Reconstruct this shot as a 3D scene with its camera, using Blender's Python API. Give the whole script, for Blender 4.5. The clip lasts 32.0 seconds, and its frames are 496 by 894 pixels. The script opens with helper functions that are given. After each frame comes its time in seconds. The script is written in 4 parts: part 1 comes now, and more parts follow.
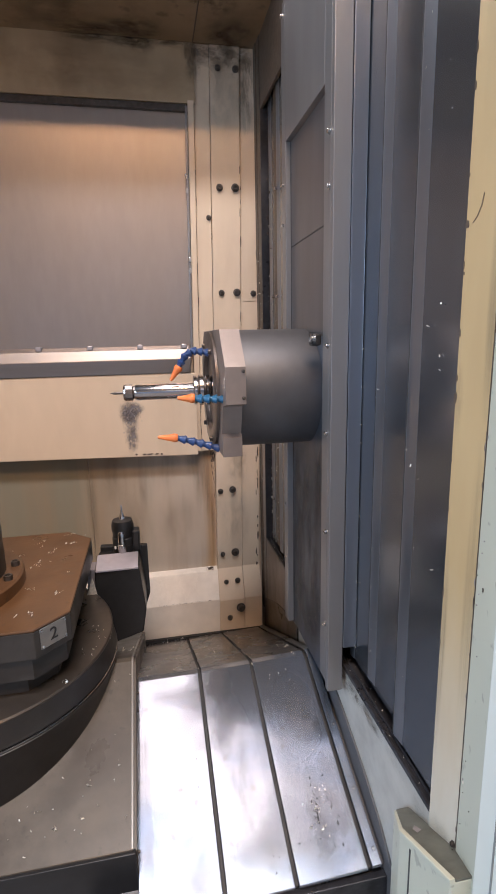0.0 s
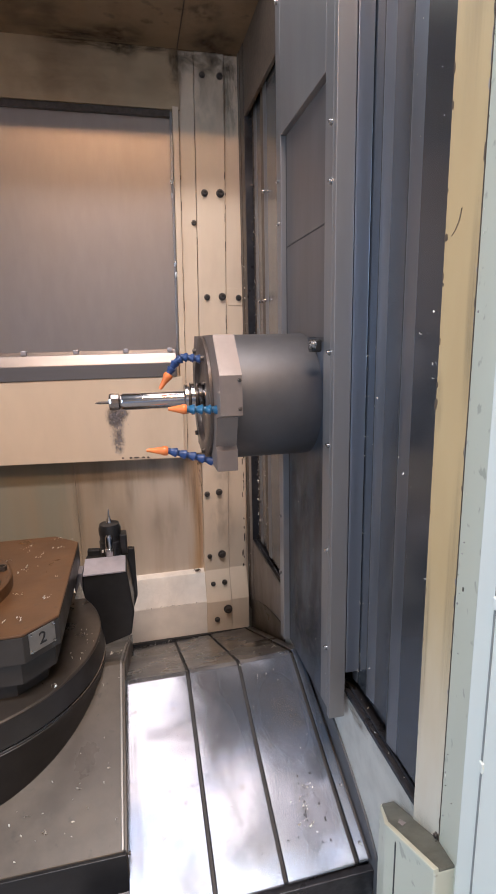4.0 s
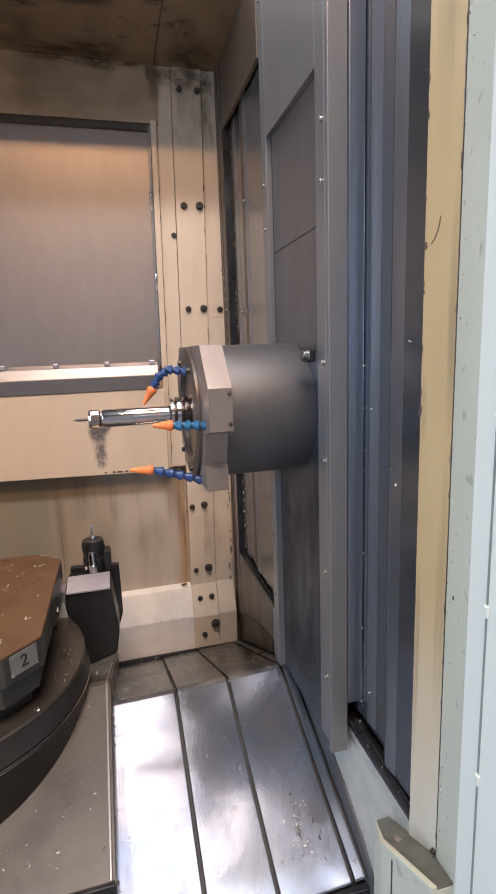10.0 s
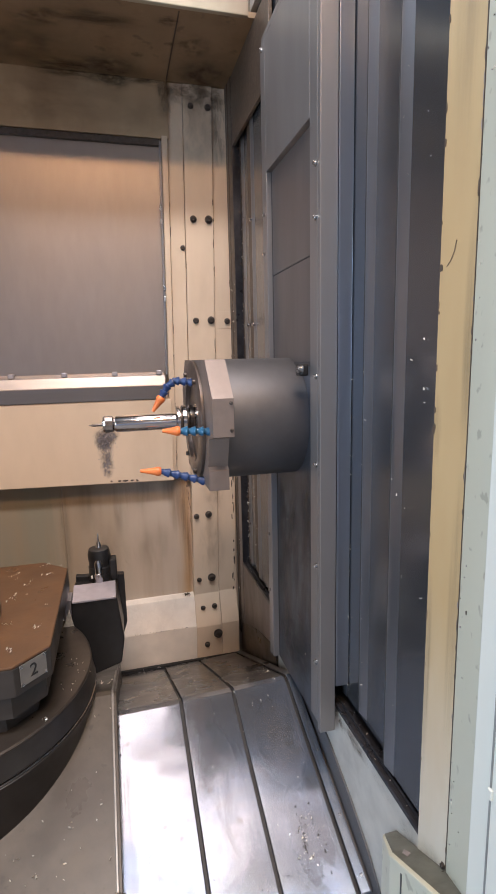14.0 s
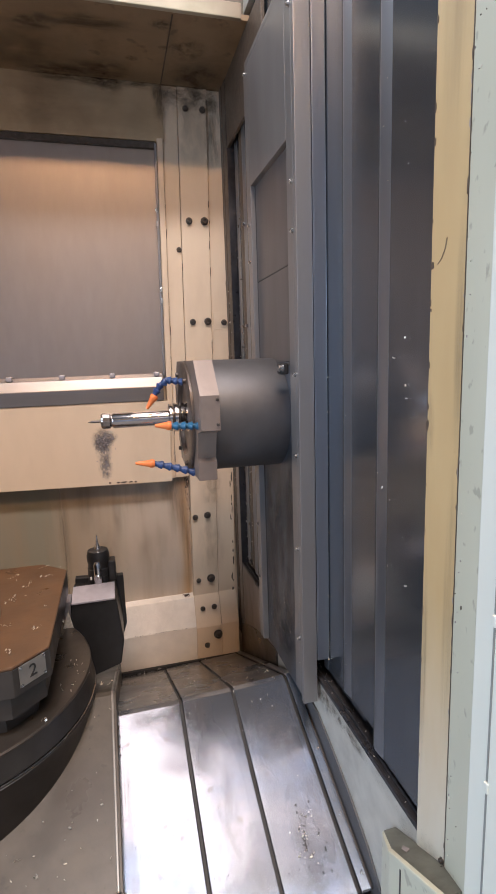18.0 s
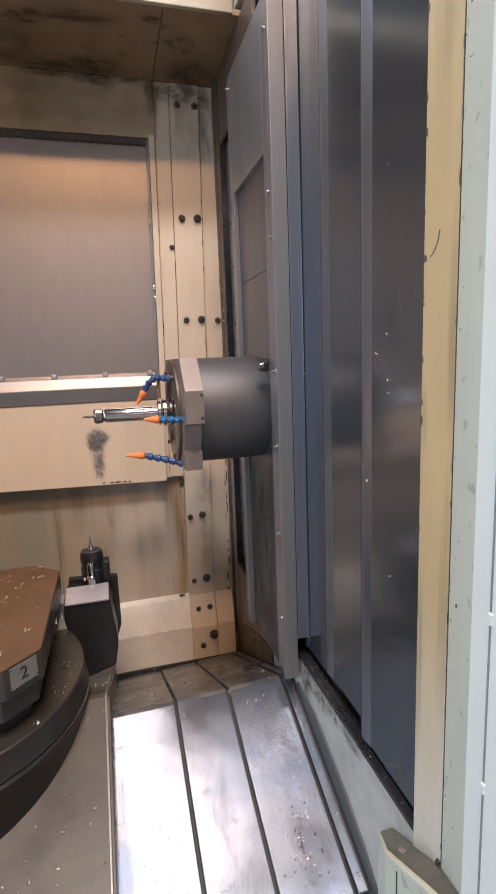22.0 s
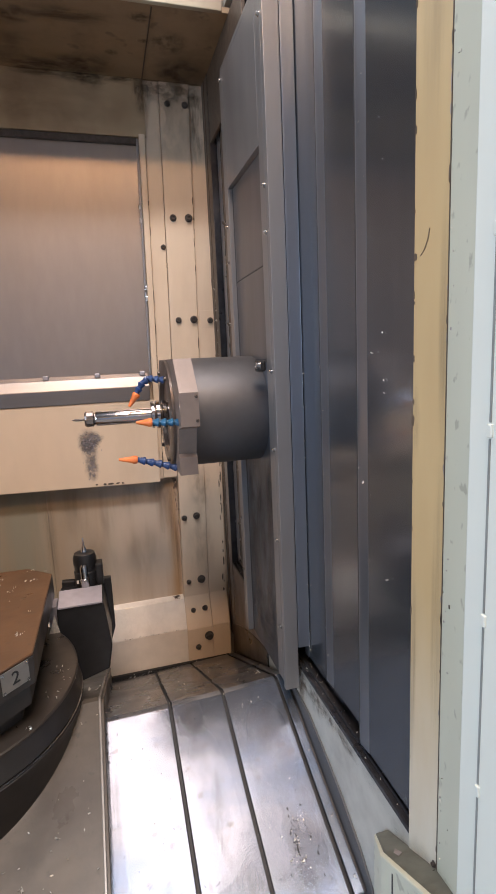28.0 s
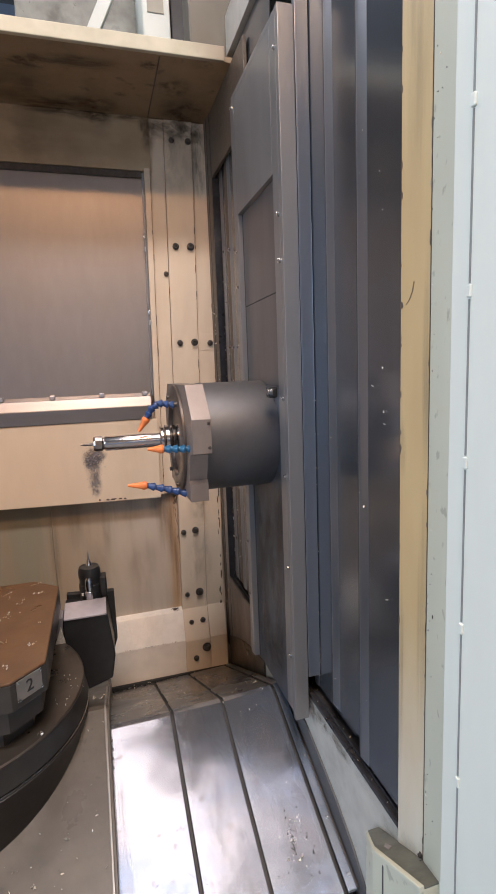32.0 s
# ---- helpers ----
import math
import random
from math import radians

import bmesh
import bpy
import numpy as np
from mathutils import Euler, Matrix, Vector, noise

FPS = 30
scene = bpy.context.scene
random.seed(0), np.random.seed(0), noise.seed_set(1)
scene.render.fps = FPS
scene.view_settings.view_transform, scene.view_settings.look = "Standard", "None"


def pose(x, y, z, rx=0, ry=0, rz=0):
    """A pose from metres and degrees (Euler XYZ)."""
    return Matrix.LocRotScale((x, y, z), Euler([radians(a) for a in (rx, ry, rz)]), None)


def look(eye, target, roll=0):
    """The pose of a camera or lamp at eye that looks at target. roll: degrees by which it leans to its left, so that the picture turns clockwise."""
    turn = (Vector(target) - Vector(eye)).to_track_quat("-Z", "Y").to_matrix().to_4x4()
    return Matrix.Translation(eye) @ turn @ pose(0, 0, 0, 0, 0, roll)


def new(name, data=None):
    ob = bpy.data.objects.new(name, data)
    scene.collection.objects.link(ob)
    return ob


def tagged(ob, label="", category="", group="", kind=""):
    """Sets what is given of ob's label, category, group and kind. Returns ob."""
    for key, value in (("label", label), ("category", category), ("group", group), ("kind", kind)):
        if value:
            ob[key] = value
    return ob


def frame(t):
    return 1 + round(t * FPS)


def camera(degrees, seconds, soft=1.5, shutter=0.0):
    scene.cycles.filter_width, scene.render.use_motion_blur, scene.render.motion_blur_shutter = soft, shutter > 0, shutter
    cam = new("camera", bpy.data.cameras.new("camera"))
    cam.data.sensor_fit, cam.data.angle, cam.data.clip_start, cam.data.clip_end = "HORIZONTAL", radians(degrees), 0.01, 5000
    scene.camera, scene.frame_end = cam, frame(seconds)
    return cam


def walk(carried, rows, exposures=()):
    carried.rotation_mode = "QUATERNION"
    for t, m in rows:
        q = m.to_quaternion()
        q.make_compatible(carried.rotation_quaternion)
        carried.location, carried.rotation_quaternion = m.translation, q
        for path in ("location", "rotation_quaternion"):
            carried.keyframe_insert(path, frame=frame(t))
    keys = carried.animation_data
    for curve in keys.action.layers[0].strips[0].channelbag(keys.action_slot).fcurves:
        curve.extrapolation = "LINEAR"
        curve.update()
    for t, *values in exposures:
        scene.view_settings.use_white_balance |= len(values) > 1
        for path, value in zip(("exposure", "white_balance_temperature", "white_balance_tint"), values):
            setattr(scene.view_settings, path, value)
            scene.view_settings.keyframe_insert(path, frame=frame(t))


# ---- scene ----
EXPOSURE, KELVIN, TINT = -0.09, 5990, 16
cam = camera(52.22, 32.0, soft=1.7)

# seconds, eye x y z, heading, tilt and lean in degrees
PATH = [
    (0.0, -0.3777, -2.5980, 1.5887, -10.65, -12.04, -1.31),
    (0.5, -0.3799, -2.5998, 1.5972, -11.69, -12.14, -1.06),
    (1.0, -0.3841, -2.5980, 1.6006, -12.23, -12.14, -1.01),
    (1.5, -0.3857, -2.5937, 1.6001, -12.29, -12.14, -1.05),
    (2.0, -0.3845, -2.5878, 1.5957, -12.26, -12.17, -1.11),
    (2.5, -0.3812, -2.5889, 1.5956, -12.27, -12.18, -1.18),
    (3.0, -0.3844, -2.5917, 1.5961, -12.25, -12.17, -1.18),
    (3.5, -0.3876, -2.6044, 1.5976, -12.23, -12.15, -1.22),
    (5.5, -0.3845, -2.6382, 1.6171, -13.43, -10.79, -1.65),
    (6.0, -0.3882, -2.6342, 1.6114, -13.59, -10.63, -1.69),
    (6.5, -0.3828, -2.6275, 1.6064, -13.63, -10.63, -1.64),
    (7.0, -0.3929, -2.6296, 1.6057, -13.64, -10.64, -1.62),
    (7.5, -0.3864, -2.6289, 1.6069, -13.60, -10.66, -1.63),
    (8.0, -0.3911, -2.6253, 1.6043, -13.63, -10.65, -1.60),
    (8.5, -0.3961, -2.6213, 1.6007, -13.60, -10.67, -1.71),
    (9.0, -0.3895, -2.6129, 1.5994, -13.66, -10.69, -1.80),
    (9.5, -0.3831, -2.6117, 1.6020, -13.88, -10.72, -2.07),
    (10.0, -0.3835, -2.6023, 1.5994, -14.21, -10.73, -2.13),
    (10.5, -0.3950, -2.6001, 1.6055, -14.47, -10.70, -2.06),
    (11.0, -0.4091, -2.6015, 1.6139, -14.51, -10.68, -1.86),
    (11.5, -0.4151, -2.6010, 1.6132, -14.51, -10.57, -1.54),
    (12.0, -0.4181, -2.6019, 1.6143, -14.47, -10.52, -1.48),
    (12.5, -0.4239, -2.6031, 1.6161, -14.50, -10.40, -1.47),
    (13.0, -0.4199, -2.6108, 1.6203, -14.45, -10.11, -1.44),
    (13.5, -0.4221, -2.6085, 1.6187, -14.48, -9.91, -1.41),
    (14.0, -0.4226, -2.6083, 1.6155, -14.47, -9.80, -1.38),
    (14.5, -0.4235, -2.6084, 1.6157, -14.47, -9.78, -1.33),
    (16.5, -0.4197, -2.6232, 1.6178, -14.46, -9.57, -1.50),
    (17.0, -0.4126, -2.6262, 1.6173, -14.42, -9.59, -1.64),
    (17.5, -0.4060, -2.6271, 1.6101, -14.44, -9.62, -1.92),
    (18.0, -0.4152, -2.6182, 1.6096, -14.49, -9.60, -1.94),
    (18.5, -0.4120, -2.6191, 1.6099, -14.48, -9.60, -1.92),
    (19.0, -0.4078, -2.6193, 1.6109, -14.41, -9.63, -1.94),
    (19.5, -0.4119, -2.6163, 1.6126, -14.45, -9.63, -1.89),
    (20.0, -0.4082, -2.6204, 1.6141, -14.44, -9.64, -2.03),
    (20.5, -0.4073, -2.6213, 1.6141, -14.53, -9.63, -2.18),
    (21.0, -0.4044, -2.6150, 1.6100, -14.59, -9.62, -2.32),
    (21.5, -0.4052, -2.6089, 1.6078, -14.68, -9.66, -2.29),
    (22.0, -0.4008, -2.6059, 1.6014, -14.84, -9.64, -2.25),
    (22.5, -0.4027, -2.6065, 1.6054, -14.89, -9.67, -2.37),
    (23.0, -0.4031, -2.6055, 1.6059, -14.96, -9.65, -2.30),
    (23.5, -0.4032, -2.6017, 1.6080, -14.98, -9.67, -2.29),
    (24.0, -0.4023, -2.5947, 1.6011, -15.09, -9.65, -2.25),
    (24.5, -0.3980, -2.5875, 1.5978, -15.39, -9.67, -2.22),
    (25.0, -0.3975, -2.5934, 1.5989, -15.37, -9.74, -2.33),
    (25.5, -0.3965, -2.5920, 1.5991, -15.37, -9.75, -2.36),
    (27.5, -0.3946, -2.6007, 1.6052, -15.33, -9.71, -2.50),
    (28.0, -0.3891, -2.5983, 1.6028, -15.36, -9.71, -2.64),
    (28.5, -0.3889, -2.6033, 1.6032, -15.34, -9.71, -2.70),
    (29.0, -0.3918, -2.6065, 1.6036, -15.37, -9.76, -2.70),
    (29.5, -0.3906, -2.6061, 1.6043, -15.34, -9.75, -2.70),
    (30.0, -0.3970, -2.6014, 1.6025, -15.35, -9.70, -2.69),
    (30.5, -0.3866, -2.6020, 1.6065, -15.52, -9.76, -2.77),
    (31.0, -0.3850, -2.6013, 1.6083, -15.75, -9.77, -2.81),
    (31.5, -0.3896, -2.6193, 1.6198, -16.18, -9.38, -2.76),
    (32.0, -0.4388, -2.6914, 1.6502, -16.21, -8.40, -2.23),
]


def eye_pose(x, y, z, heading, tilt, lean):
    h, p = radians(heading), radians(tilt)
    ahead = Vector((-math.sin(h) * math.cos(p), math.cos(h) * math.cos(p), math.sin(p)))
    return look((x, y, z), Vector((x, y, z)) + ahead, lean)


walk(cam, [(t, eye_pose(*row)) for t, *row in PATH], exposures=[(0.0, EXPOSURE, KELVIN - 100, TINT), (12.0, EXPOSURE, KELVIN, TINT), (20.0, EXPOSURE - 0.03, KELVIN + 50, TINT), (32.0, EXPOSURE - 0.10, KELVIN + 90, TINT)])

# ---- light ----
world = bpy.data.worlds.new("world")
scene.world = world
world.use_nodes = True
world.node_tree.nodes["Background"].inputs[0].default_value = (0.75, 0.85, 1.0, 1)
world.node_tree.nodes["Background"].inputs[1].default_value = 0.25


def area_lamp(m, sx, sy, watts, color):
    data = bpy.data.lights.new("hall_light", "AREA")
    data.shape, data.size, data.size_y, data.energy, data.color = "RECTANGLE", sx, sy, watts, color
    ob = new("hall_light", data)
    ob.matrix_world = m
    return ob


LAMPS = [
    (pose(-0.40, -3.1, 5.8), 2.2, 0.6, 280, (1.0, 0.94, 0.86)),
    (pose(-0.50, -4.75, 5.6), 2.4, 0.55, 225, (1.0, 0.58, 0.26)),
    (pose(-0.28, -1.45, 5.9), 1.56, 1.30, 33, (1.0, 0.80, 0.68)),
    # Extra panel added to brighten the upper end of the first floor plate.
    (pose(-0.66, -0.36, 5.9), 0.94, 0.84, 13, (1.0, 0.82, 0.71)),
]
# Unseen lamp added behind the machine to brighten the column's top.
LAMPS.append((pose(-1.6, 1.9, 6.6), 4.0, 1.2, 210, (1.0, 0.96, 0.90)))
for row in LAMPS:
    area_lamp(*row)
# added area lamp standing in for bluish daylight from the left
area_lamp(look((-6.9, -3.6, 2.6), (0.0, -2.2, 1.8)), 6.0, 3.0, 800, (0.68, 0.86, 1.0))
# unseen warm and pale area lamps added for the reflections in the steel panel
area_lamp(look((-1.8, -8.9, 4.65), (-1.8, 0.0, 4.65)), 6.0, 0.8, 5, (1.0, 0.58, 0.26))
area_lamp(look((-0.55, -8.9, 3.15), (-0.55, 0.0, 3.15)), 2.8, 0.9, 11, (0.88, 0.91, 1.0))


# ---- materials ----
def material(name, color, rough=0.5, metal=0.0, vary=0.15, grain=12.0, stretch=(1, 1, 1), bump=0.02, stain=None, stain_amount=0.0,
             stain_scale=2.0, rough_vary=0.12, speck=None, speck_amount=0.0, speck_scale=40.0, fades=(), wave=0.0):
    """fades: (axis, from, to, colour, wobble) rows, where the paint turns into another colour along an axis of its thing."""
    m = bpy.data.materials.new(name)
    m.use_nodes = True
    nt = m.node_tree
    n, l = nt.nodes, nt.links
    bsdf = n["Principled BSDF"]
    bsdf.inputs["Metallic"].default_value = metal
    tc = n.new("ShaderNodeTexCoord")
    mp = n.new("ShaderNodeMapping")
    mp.inputs["Scale"].default_value = stretch
    l.new(tc.outputs["Object"], mp.inputs["Vector"])
    fine = n.new("ShaderNodeTexNoise")
    fine.inputs["Scale"].default_value, fine.inputs["Detail"].default_value = grain, 8
    l.new(mp.outputs[0], fine.inputs["Vector"])
    broad = n.new("ShaderNodeTexNoise")
    broad.inputs["Scale"].default_value, broad.inputs["Detail"].default_value = stain_scale, 6
    broad.inputs["Roughness"].default_value = 0.6
    l.new(mp.outputs[0], broad.inputs["Vector"])

    def mix(a, b, fac):
        x = n.new("ShaderNodeMix")
        x.data_type = "RGBA"
        for socket, v in ((6, a), (7, b)):
            if isinstance(v, tuple):
                x.inputs[socket].default_value = (*v, 1)
            else:
                l.new(v, x.inputs[socket])
        l.new(fac, x.inputs[0])
        return x.outputs[2]

    def span(src, lo, hi, a, b):
        r = n.new("ShaderNodeMapRange")
        r.inputs[1].default_value, r.inputs[2].default_value, r.inputs[3].default_value, r.inputs[4].default_value = lo, hi, a, b
        l.new(src, r.inputs[0])
        return r.outputs[0]

    dark, light = tuple(c * (1 - vary) for c in color), tuple(min(1, c * (1 + vary)) for c in color)
    out = mix(dark, light, span(fine.outputs[0], 0.3, 0.7, 0, 1))
    for axis, lo, hi, tone, wobble in fades:
        split = n.new("ShaderNodeSeparateXYZ")
        l.new(tc.outputs["Object"], split.inputs[0])
        shift = n.new("ShaderNodeMath")
        shift.operation = "ADD"
        l.new(split.outputs[axis], shift.inputs[0])
        l.new(span(broad.outputs[0], 0.2, 0.8, -wobble, wobble), shift.inputs[1])
        out = mix(out, tone, span(shift.outputs[0], lo, hi, 0, 1))
    if stain:
        out = mix(out, stain, span(broad.outputs[0], 0.48, 0.72, 0, stain_amount))
    if speck:
        sp = n.new("ShaderNodeTexNoise")
        sp.inputs["Scale"].default_value, sp.inputs["Detail"].default_value = speck_scale, 3
        l.new(tc.outputs["Object"], sp.inputs["Vector"])
        out = mix(out, speck, span(sp.outputs[0], 0.64, 0.70, 0, speck_amount))
    l.new(out, bsdf.inputs["Base Color"])
    l.new(span(broad.outputs[0], 0.3, 0.7, max(0.03, rough - rough_vary), min(1, rough + rough_vary)), bsdf.inputs["Roughness"])
    if bump:
        b = n.new("ShaderNodeBump")
        b.inputs["Strength"].default_value, b.inputs["Distance"].default_value = 0.35, bump * 0.05
        l.new(fine.outputs[0], b.inputs["Height"])
        l.new(b.outputs[0], bsdf.inputs["Normal"])
    if wave:
        b = n.new("ShaderNodeBump")
        b.inputs["Strength"].default_value, b.inputs["Distance"].default_value = 1.0, wave
        swell = n.new("ShaderNodeTexNoise")
        swell.inputs["Scale"].default_value, swell.inputs["Detail"].default_value = 5.0, 1.5
        l.new(tc.outputs["Object"], swell.inputs["Vector"])
        l.new(swell.outputs[0], b.inputs["Height"])
        l.new(b.outputs[0], bsdf.inputs["Normal"])
    return m


BEIGE = material("beige_paint", (0.68, 0.555, 0.415), 0.42, 0, 0.025, 14, (1, 1, 0.35), 0.05, (0.36, 0.24, 0.14), 0.5, 1.6)
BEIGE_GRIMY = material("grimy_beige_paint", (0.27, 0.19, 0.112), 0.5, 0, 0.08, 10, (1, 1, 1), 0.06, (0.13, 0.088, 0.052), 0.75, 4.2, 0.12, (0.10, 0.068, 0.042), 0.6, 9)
OCHRE = material("yellowed_paint", (0.50, 0.375, 0.20), 0.42, 0, 0.05, 16, (1, 1, 0.3), 0.05, (0.44, 0.30, 0.14), 0.6, 1.6, 0.1, None, 0, 40, [(2, 1.30, 0.62, (0.60, 0.57, 0.48), 0.25)])
STAINLESS = material("brushed_stainless_steel", (0.415, 0.362, 0.325), 0.36, 0.9, 0.03, 30, (1, 1, 0.3), 0.0, (0.39, 0.325, 0.27), 0.4, 2.5, 0.03)
# Blue base and patches put bluish reflected light into the plates' colour.
FLOOR_STEEL = material("worn_blue_sheen_steel", (0.338, 0.360, 0.402), 0.165, 0.82, 0.03, 30, (0.5, 1, 1), 0.0, (0.175, 0.252, 0.385), 0.85, 3.0, 0.06, (0.20, 0.18, 0.16), 0.4, 26, (), 0.0022)
COVER = material("oily_dark_cover_steel", (0.26, 0.282, 0.315), 0.19, 0.9, 0.05, 14, (1, 1, 0.08), 0.0, (0.165, 0.185, 0.225), 0.7, 1.4, 0.07)
COVER_EDGE = material("grey_cover_edge", (0.31, 0.335, 0.38), 0.33, 0.9, 0.04, 14, (1, 1, 0.08), 0.006, (0.22, 0.24, 0.275), 0.6, 1.0)
FOOT = material("dark_grey_strip", (0.075, 0.073, 0.075), 0.6, 0.0, 0.08, 20, (1, 1, 1), 0.03, (0.09, 0.085, 0.085), 0.5, 5.0)
COLUMN = material("grey_column_steel", (0.30, 0.295, 0.295), 0.36, 0.7, 0.04, 14, (1, 1, 0.2), 0.008, (0.20, 0.18, 0.17), 0.6, 1.4)
HOUSING = material("dark_housing_steel", (0.142, 0.141, 0.146), 0.55, 0.75, 0.04, 40, (1, 1, 1), 0.0, (0.122, 0.119, 0.124), 0.4, 3.0, 0.03)
SKIRT = material("oily_dark_skirt_steel", (0.15, 0.185, 0.245), 0.38, 0.9, 0.05, 14, (1, 1, 0.3), 0.005, (0.11, 0.10, 0.095), 0.85, 3.4)
BLOCK = material("grey_block_steel", (0.235, 0.190, 0.165), 0.46, 0.45, 0.06, 40, (1, 1, 1), 0.02, (0.21, 0.165, 0.14), 0.5, 5.0)
NOSE = material("dark_brown_nose_steel", (0.13, 0.105, 0.09), 0.36, 0.6, 0.1, 40, (1, 1, 1), 0.03, (0.08, 0.06, 0.05), 0.6, 6.0)
BLACK = material("black_paint", (0.014, 0.014, 0.015), 0.4, 0, 0.2, 30, (1, 1, 1), 0.04)
RAIL = material("oily_black_rail", (0.035, 0.035, 0.04), 0.35, 0.4, 0.3, 40, (1, 1, 1), 0.1, (0.10, 0.09, 0.09), 0.6, 8.0)
CHROME = material("polished_steel", (0.55, 0.53, 0.53), 0.16, 1.0, 0.04, 60, (1, 1, 1), 0.01, None, 0, 4, 0.05)
BLUE = material("blue_plastic", (0.022, 0.055, 0.17), 0.38, 0, 0.3, 60, (1, 1, 1), 0.02, (0.012, 0.018, 0.035), 0.6, 30.0)
ORANGE = material("orange_plastic", (0.75, 0.20, 0.05), 0.4, 0, 0.12, 30, (1, 1, 1), 0.02)
PALLET = material("rusty_brown_steel", (0.115, 0.056, 0.023), 0.36, 0.1, 0.15, 20, (1, 1, 1), 0.06, (0.075, 0.043, 0.024), 0.7, 5.0, 0.12, (0.06, 0.038, 0.024), 0.5, 30)
PALLET_SIDE = material("dark_pallet_side", (0.046, 0.041, 0.037), 0.42, 0.3, 0.15, 20, (1, 1, 1), 0.05, (0.055, 0.048, 0.042), 0.6, 6.0)
# Darker than the iron of the table top.
DISC_SIDE = material("oily_dark_iron", (0.040, 0.036, 0.034), 0.40, 0.4, 0.15, 18, (1, 1, 1), 0.05, (0.03, 0.028, 0.026), 0.6, 4.0)
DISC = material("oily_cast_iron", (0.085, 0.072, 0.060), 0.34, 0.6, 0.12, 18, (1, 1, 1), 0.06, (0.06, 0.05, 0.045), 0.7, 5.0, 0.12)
CARRIAGE = material("dull_grey_cover", (0.066, 0.055, 0.043), 0.36, 0.2, 0.10, 24, (1, 1, 1), 0.05, (0.118, 0.10, 0.078), 0.7, 5.2, 0.14, (0.042, 0.036, 0.03), 0.5, 34)
SILL = material("pale_grey_sill", (0.52, 0.51, 0.46), 0.4, 0.3, 0.08, 18, (1, 1, 1), 0.05, (0.26, 0.24, 0.22), 0.5, 4.0)
JAMB = material("pale_green_paint", (0.55, 0.56, 0.455), 0.45, 0, 0.06, 16, (1, 1, 0.3), 0.04, (0.36, 0.35, 0.26), 0.5, 2.0, 0.1, (0.2, 0.19, 0.15), 0.5, 30)
DOOR = material("white_door_paint", (0.625, 0.655, 0.590), 0.4, 0, 0.03, 14, (1, 1, 0.3), 0.02, (0.60, 0.61, 0.56), 0.4, 1.5)
OLIVE = material("oily_olive_paint", (0.13, 0.135, 0.112), 0.36, 0.1, 0.15, 16, (1, 1, 1), 0.06, (0.075, 0.073, 0.058), 0.8, 11.0)
BOLT = material("dark_bolt_steel", (0.10, 0.085, 0.075), 0.4, 0.7, 0.2, 60, (1, 1, 1), 0.05)
BRIGHT_BOLT = material("bright_bolt_steel", (0.55, 0.55, 0.55), 0.25, 1.0, 0.1, 60, (1, 1, 1), 0.02)
CHIP = material("aluminium_chips", (0.70, 0.66, 0.58), 0.4, 0.4, 0.2, 90, (1, 1, 1), 0.02)
PLATE = material("aluminium_label", (0.27, 0.255, 0.235), 0.4, 0.6, 0.08, 40, (1, 1, 1), 0.02, (0.33, 0.30, 0.26), 0.6, 10)
PALE_PLATE = material("pale_brushed_aluminium", (0.44, 0.42, 0.46), 0.45, 0.5, 0.05, 40, (1, 1, 1), 0.01)
DULL_LEDGE = material("dull_stainless_steel", (0.25, 0.23, 0.222), 0.38, 0.85, 0.05, 30, (0.1, 1, 1), 0.01, (0.28, 0.255, 0.245), 0.5, 2.0)
DARK_STEEL = material("dark_polished_steel", (0.30, 0.285, 0.28), 0.22, 1.0, 0.08, 60, (1, 1, 1), 0.02)
TEAL = material("teal_blue_plastic", (0.02, 0.10, 0.20), 0.32, 0, 0.15, 30, (1, 1, 1), 0.02)
SOFT_GRIME = material("brown_oil_film", (0.15, 0.105, 0.066), 0.5, 0, 0.25, 30, (1, 1, 1), 0.05, (0.10, 0.07, 0.045), 0.8, 9.0)
POST = material("greasy_grey_brown_paint", (0.26, 0.225, 0.20), 0.38, 0.2, 0.05, 14, (1, 1, 0.2), 0.01, (0.12, 0.10, 0.088), 0.7, 3.0)
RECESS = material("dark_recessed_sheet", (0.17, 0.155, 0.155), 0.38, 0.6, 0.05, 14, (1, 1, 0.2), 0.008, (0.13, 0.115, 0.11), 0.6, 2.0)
# Oil-browned beige with the roof's shade also put into its colour.
BEIGE_BROWN_SHADE = material("browned_shaded_beige_paint", (0.44, 0.33, 0.205), 0.5, 0, 0.06, 12, (1, 1, 0.5), 0.06, (0.27, 0.18, 0.10), 0.8, 2.6)
LIP_OLIVE = material("pale_roof_edge", (0.47, 0.44, 0.33), 0.5, 0, 0.08, 12, (1, 1, 1), 0.05, (0.30, 0.265, 0.17), 0.6, 4.0, 0.12, None, 0, 40, [(0, -0.04, 0.16, (0.22, 0.17, 0.12), 0.03)])
ROOF_OLIVE = material("olive_grey_roof_paint", (0.085, 0.078, 0.062), 0.42, 0.1, 0.06, 10, (1, 1, 0.6), 0.03, (0.06, 0.052, 0.038), 0.6, 3.0)
# Darker copy of the cover steel: grease plus painted shade behind the ridge.
GREASY_SHADED = material("greasy_shaded_cover_steel", (0.175, 0.178, 0.185), 0.28, 0.75, 0.05, 18, (1, 1, 1), 0.006, (0.10, 0.095, 0.09), 0.7, 3.0)
DOOR_SEAL = material("grey_door_seal", (0.20, 0.21, 0.20), 0.6, 0, 0.15, 40, (1, 1, 1), 0.02)
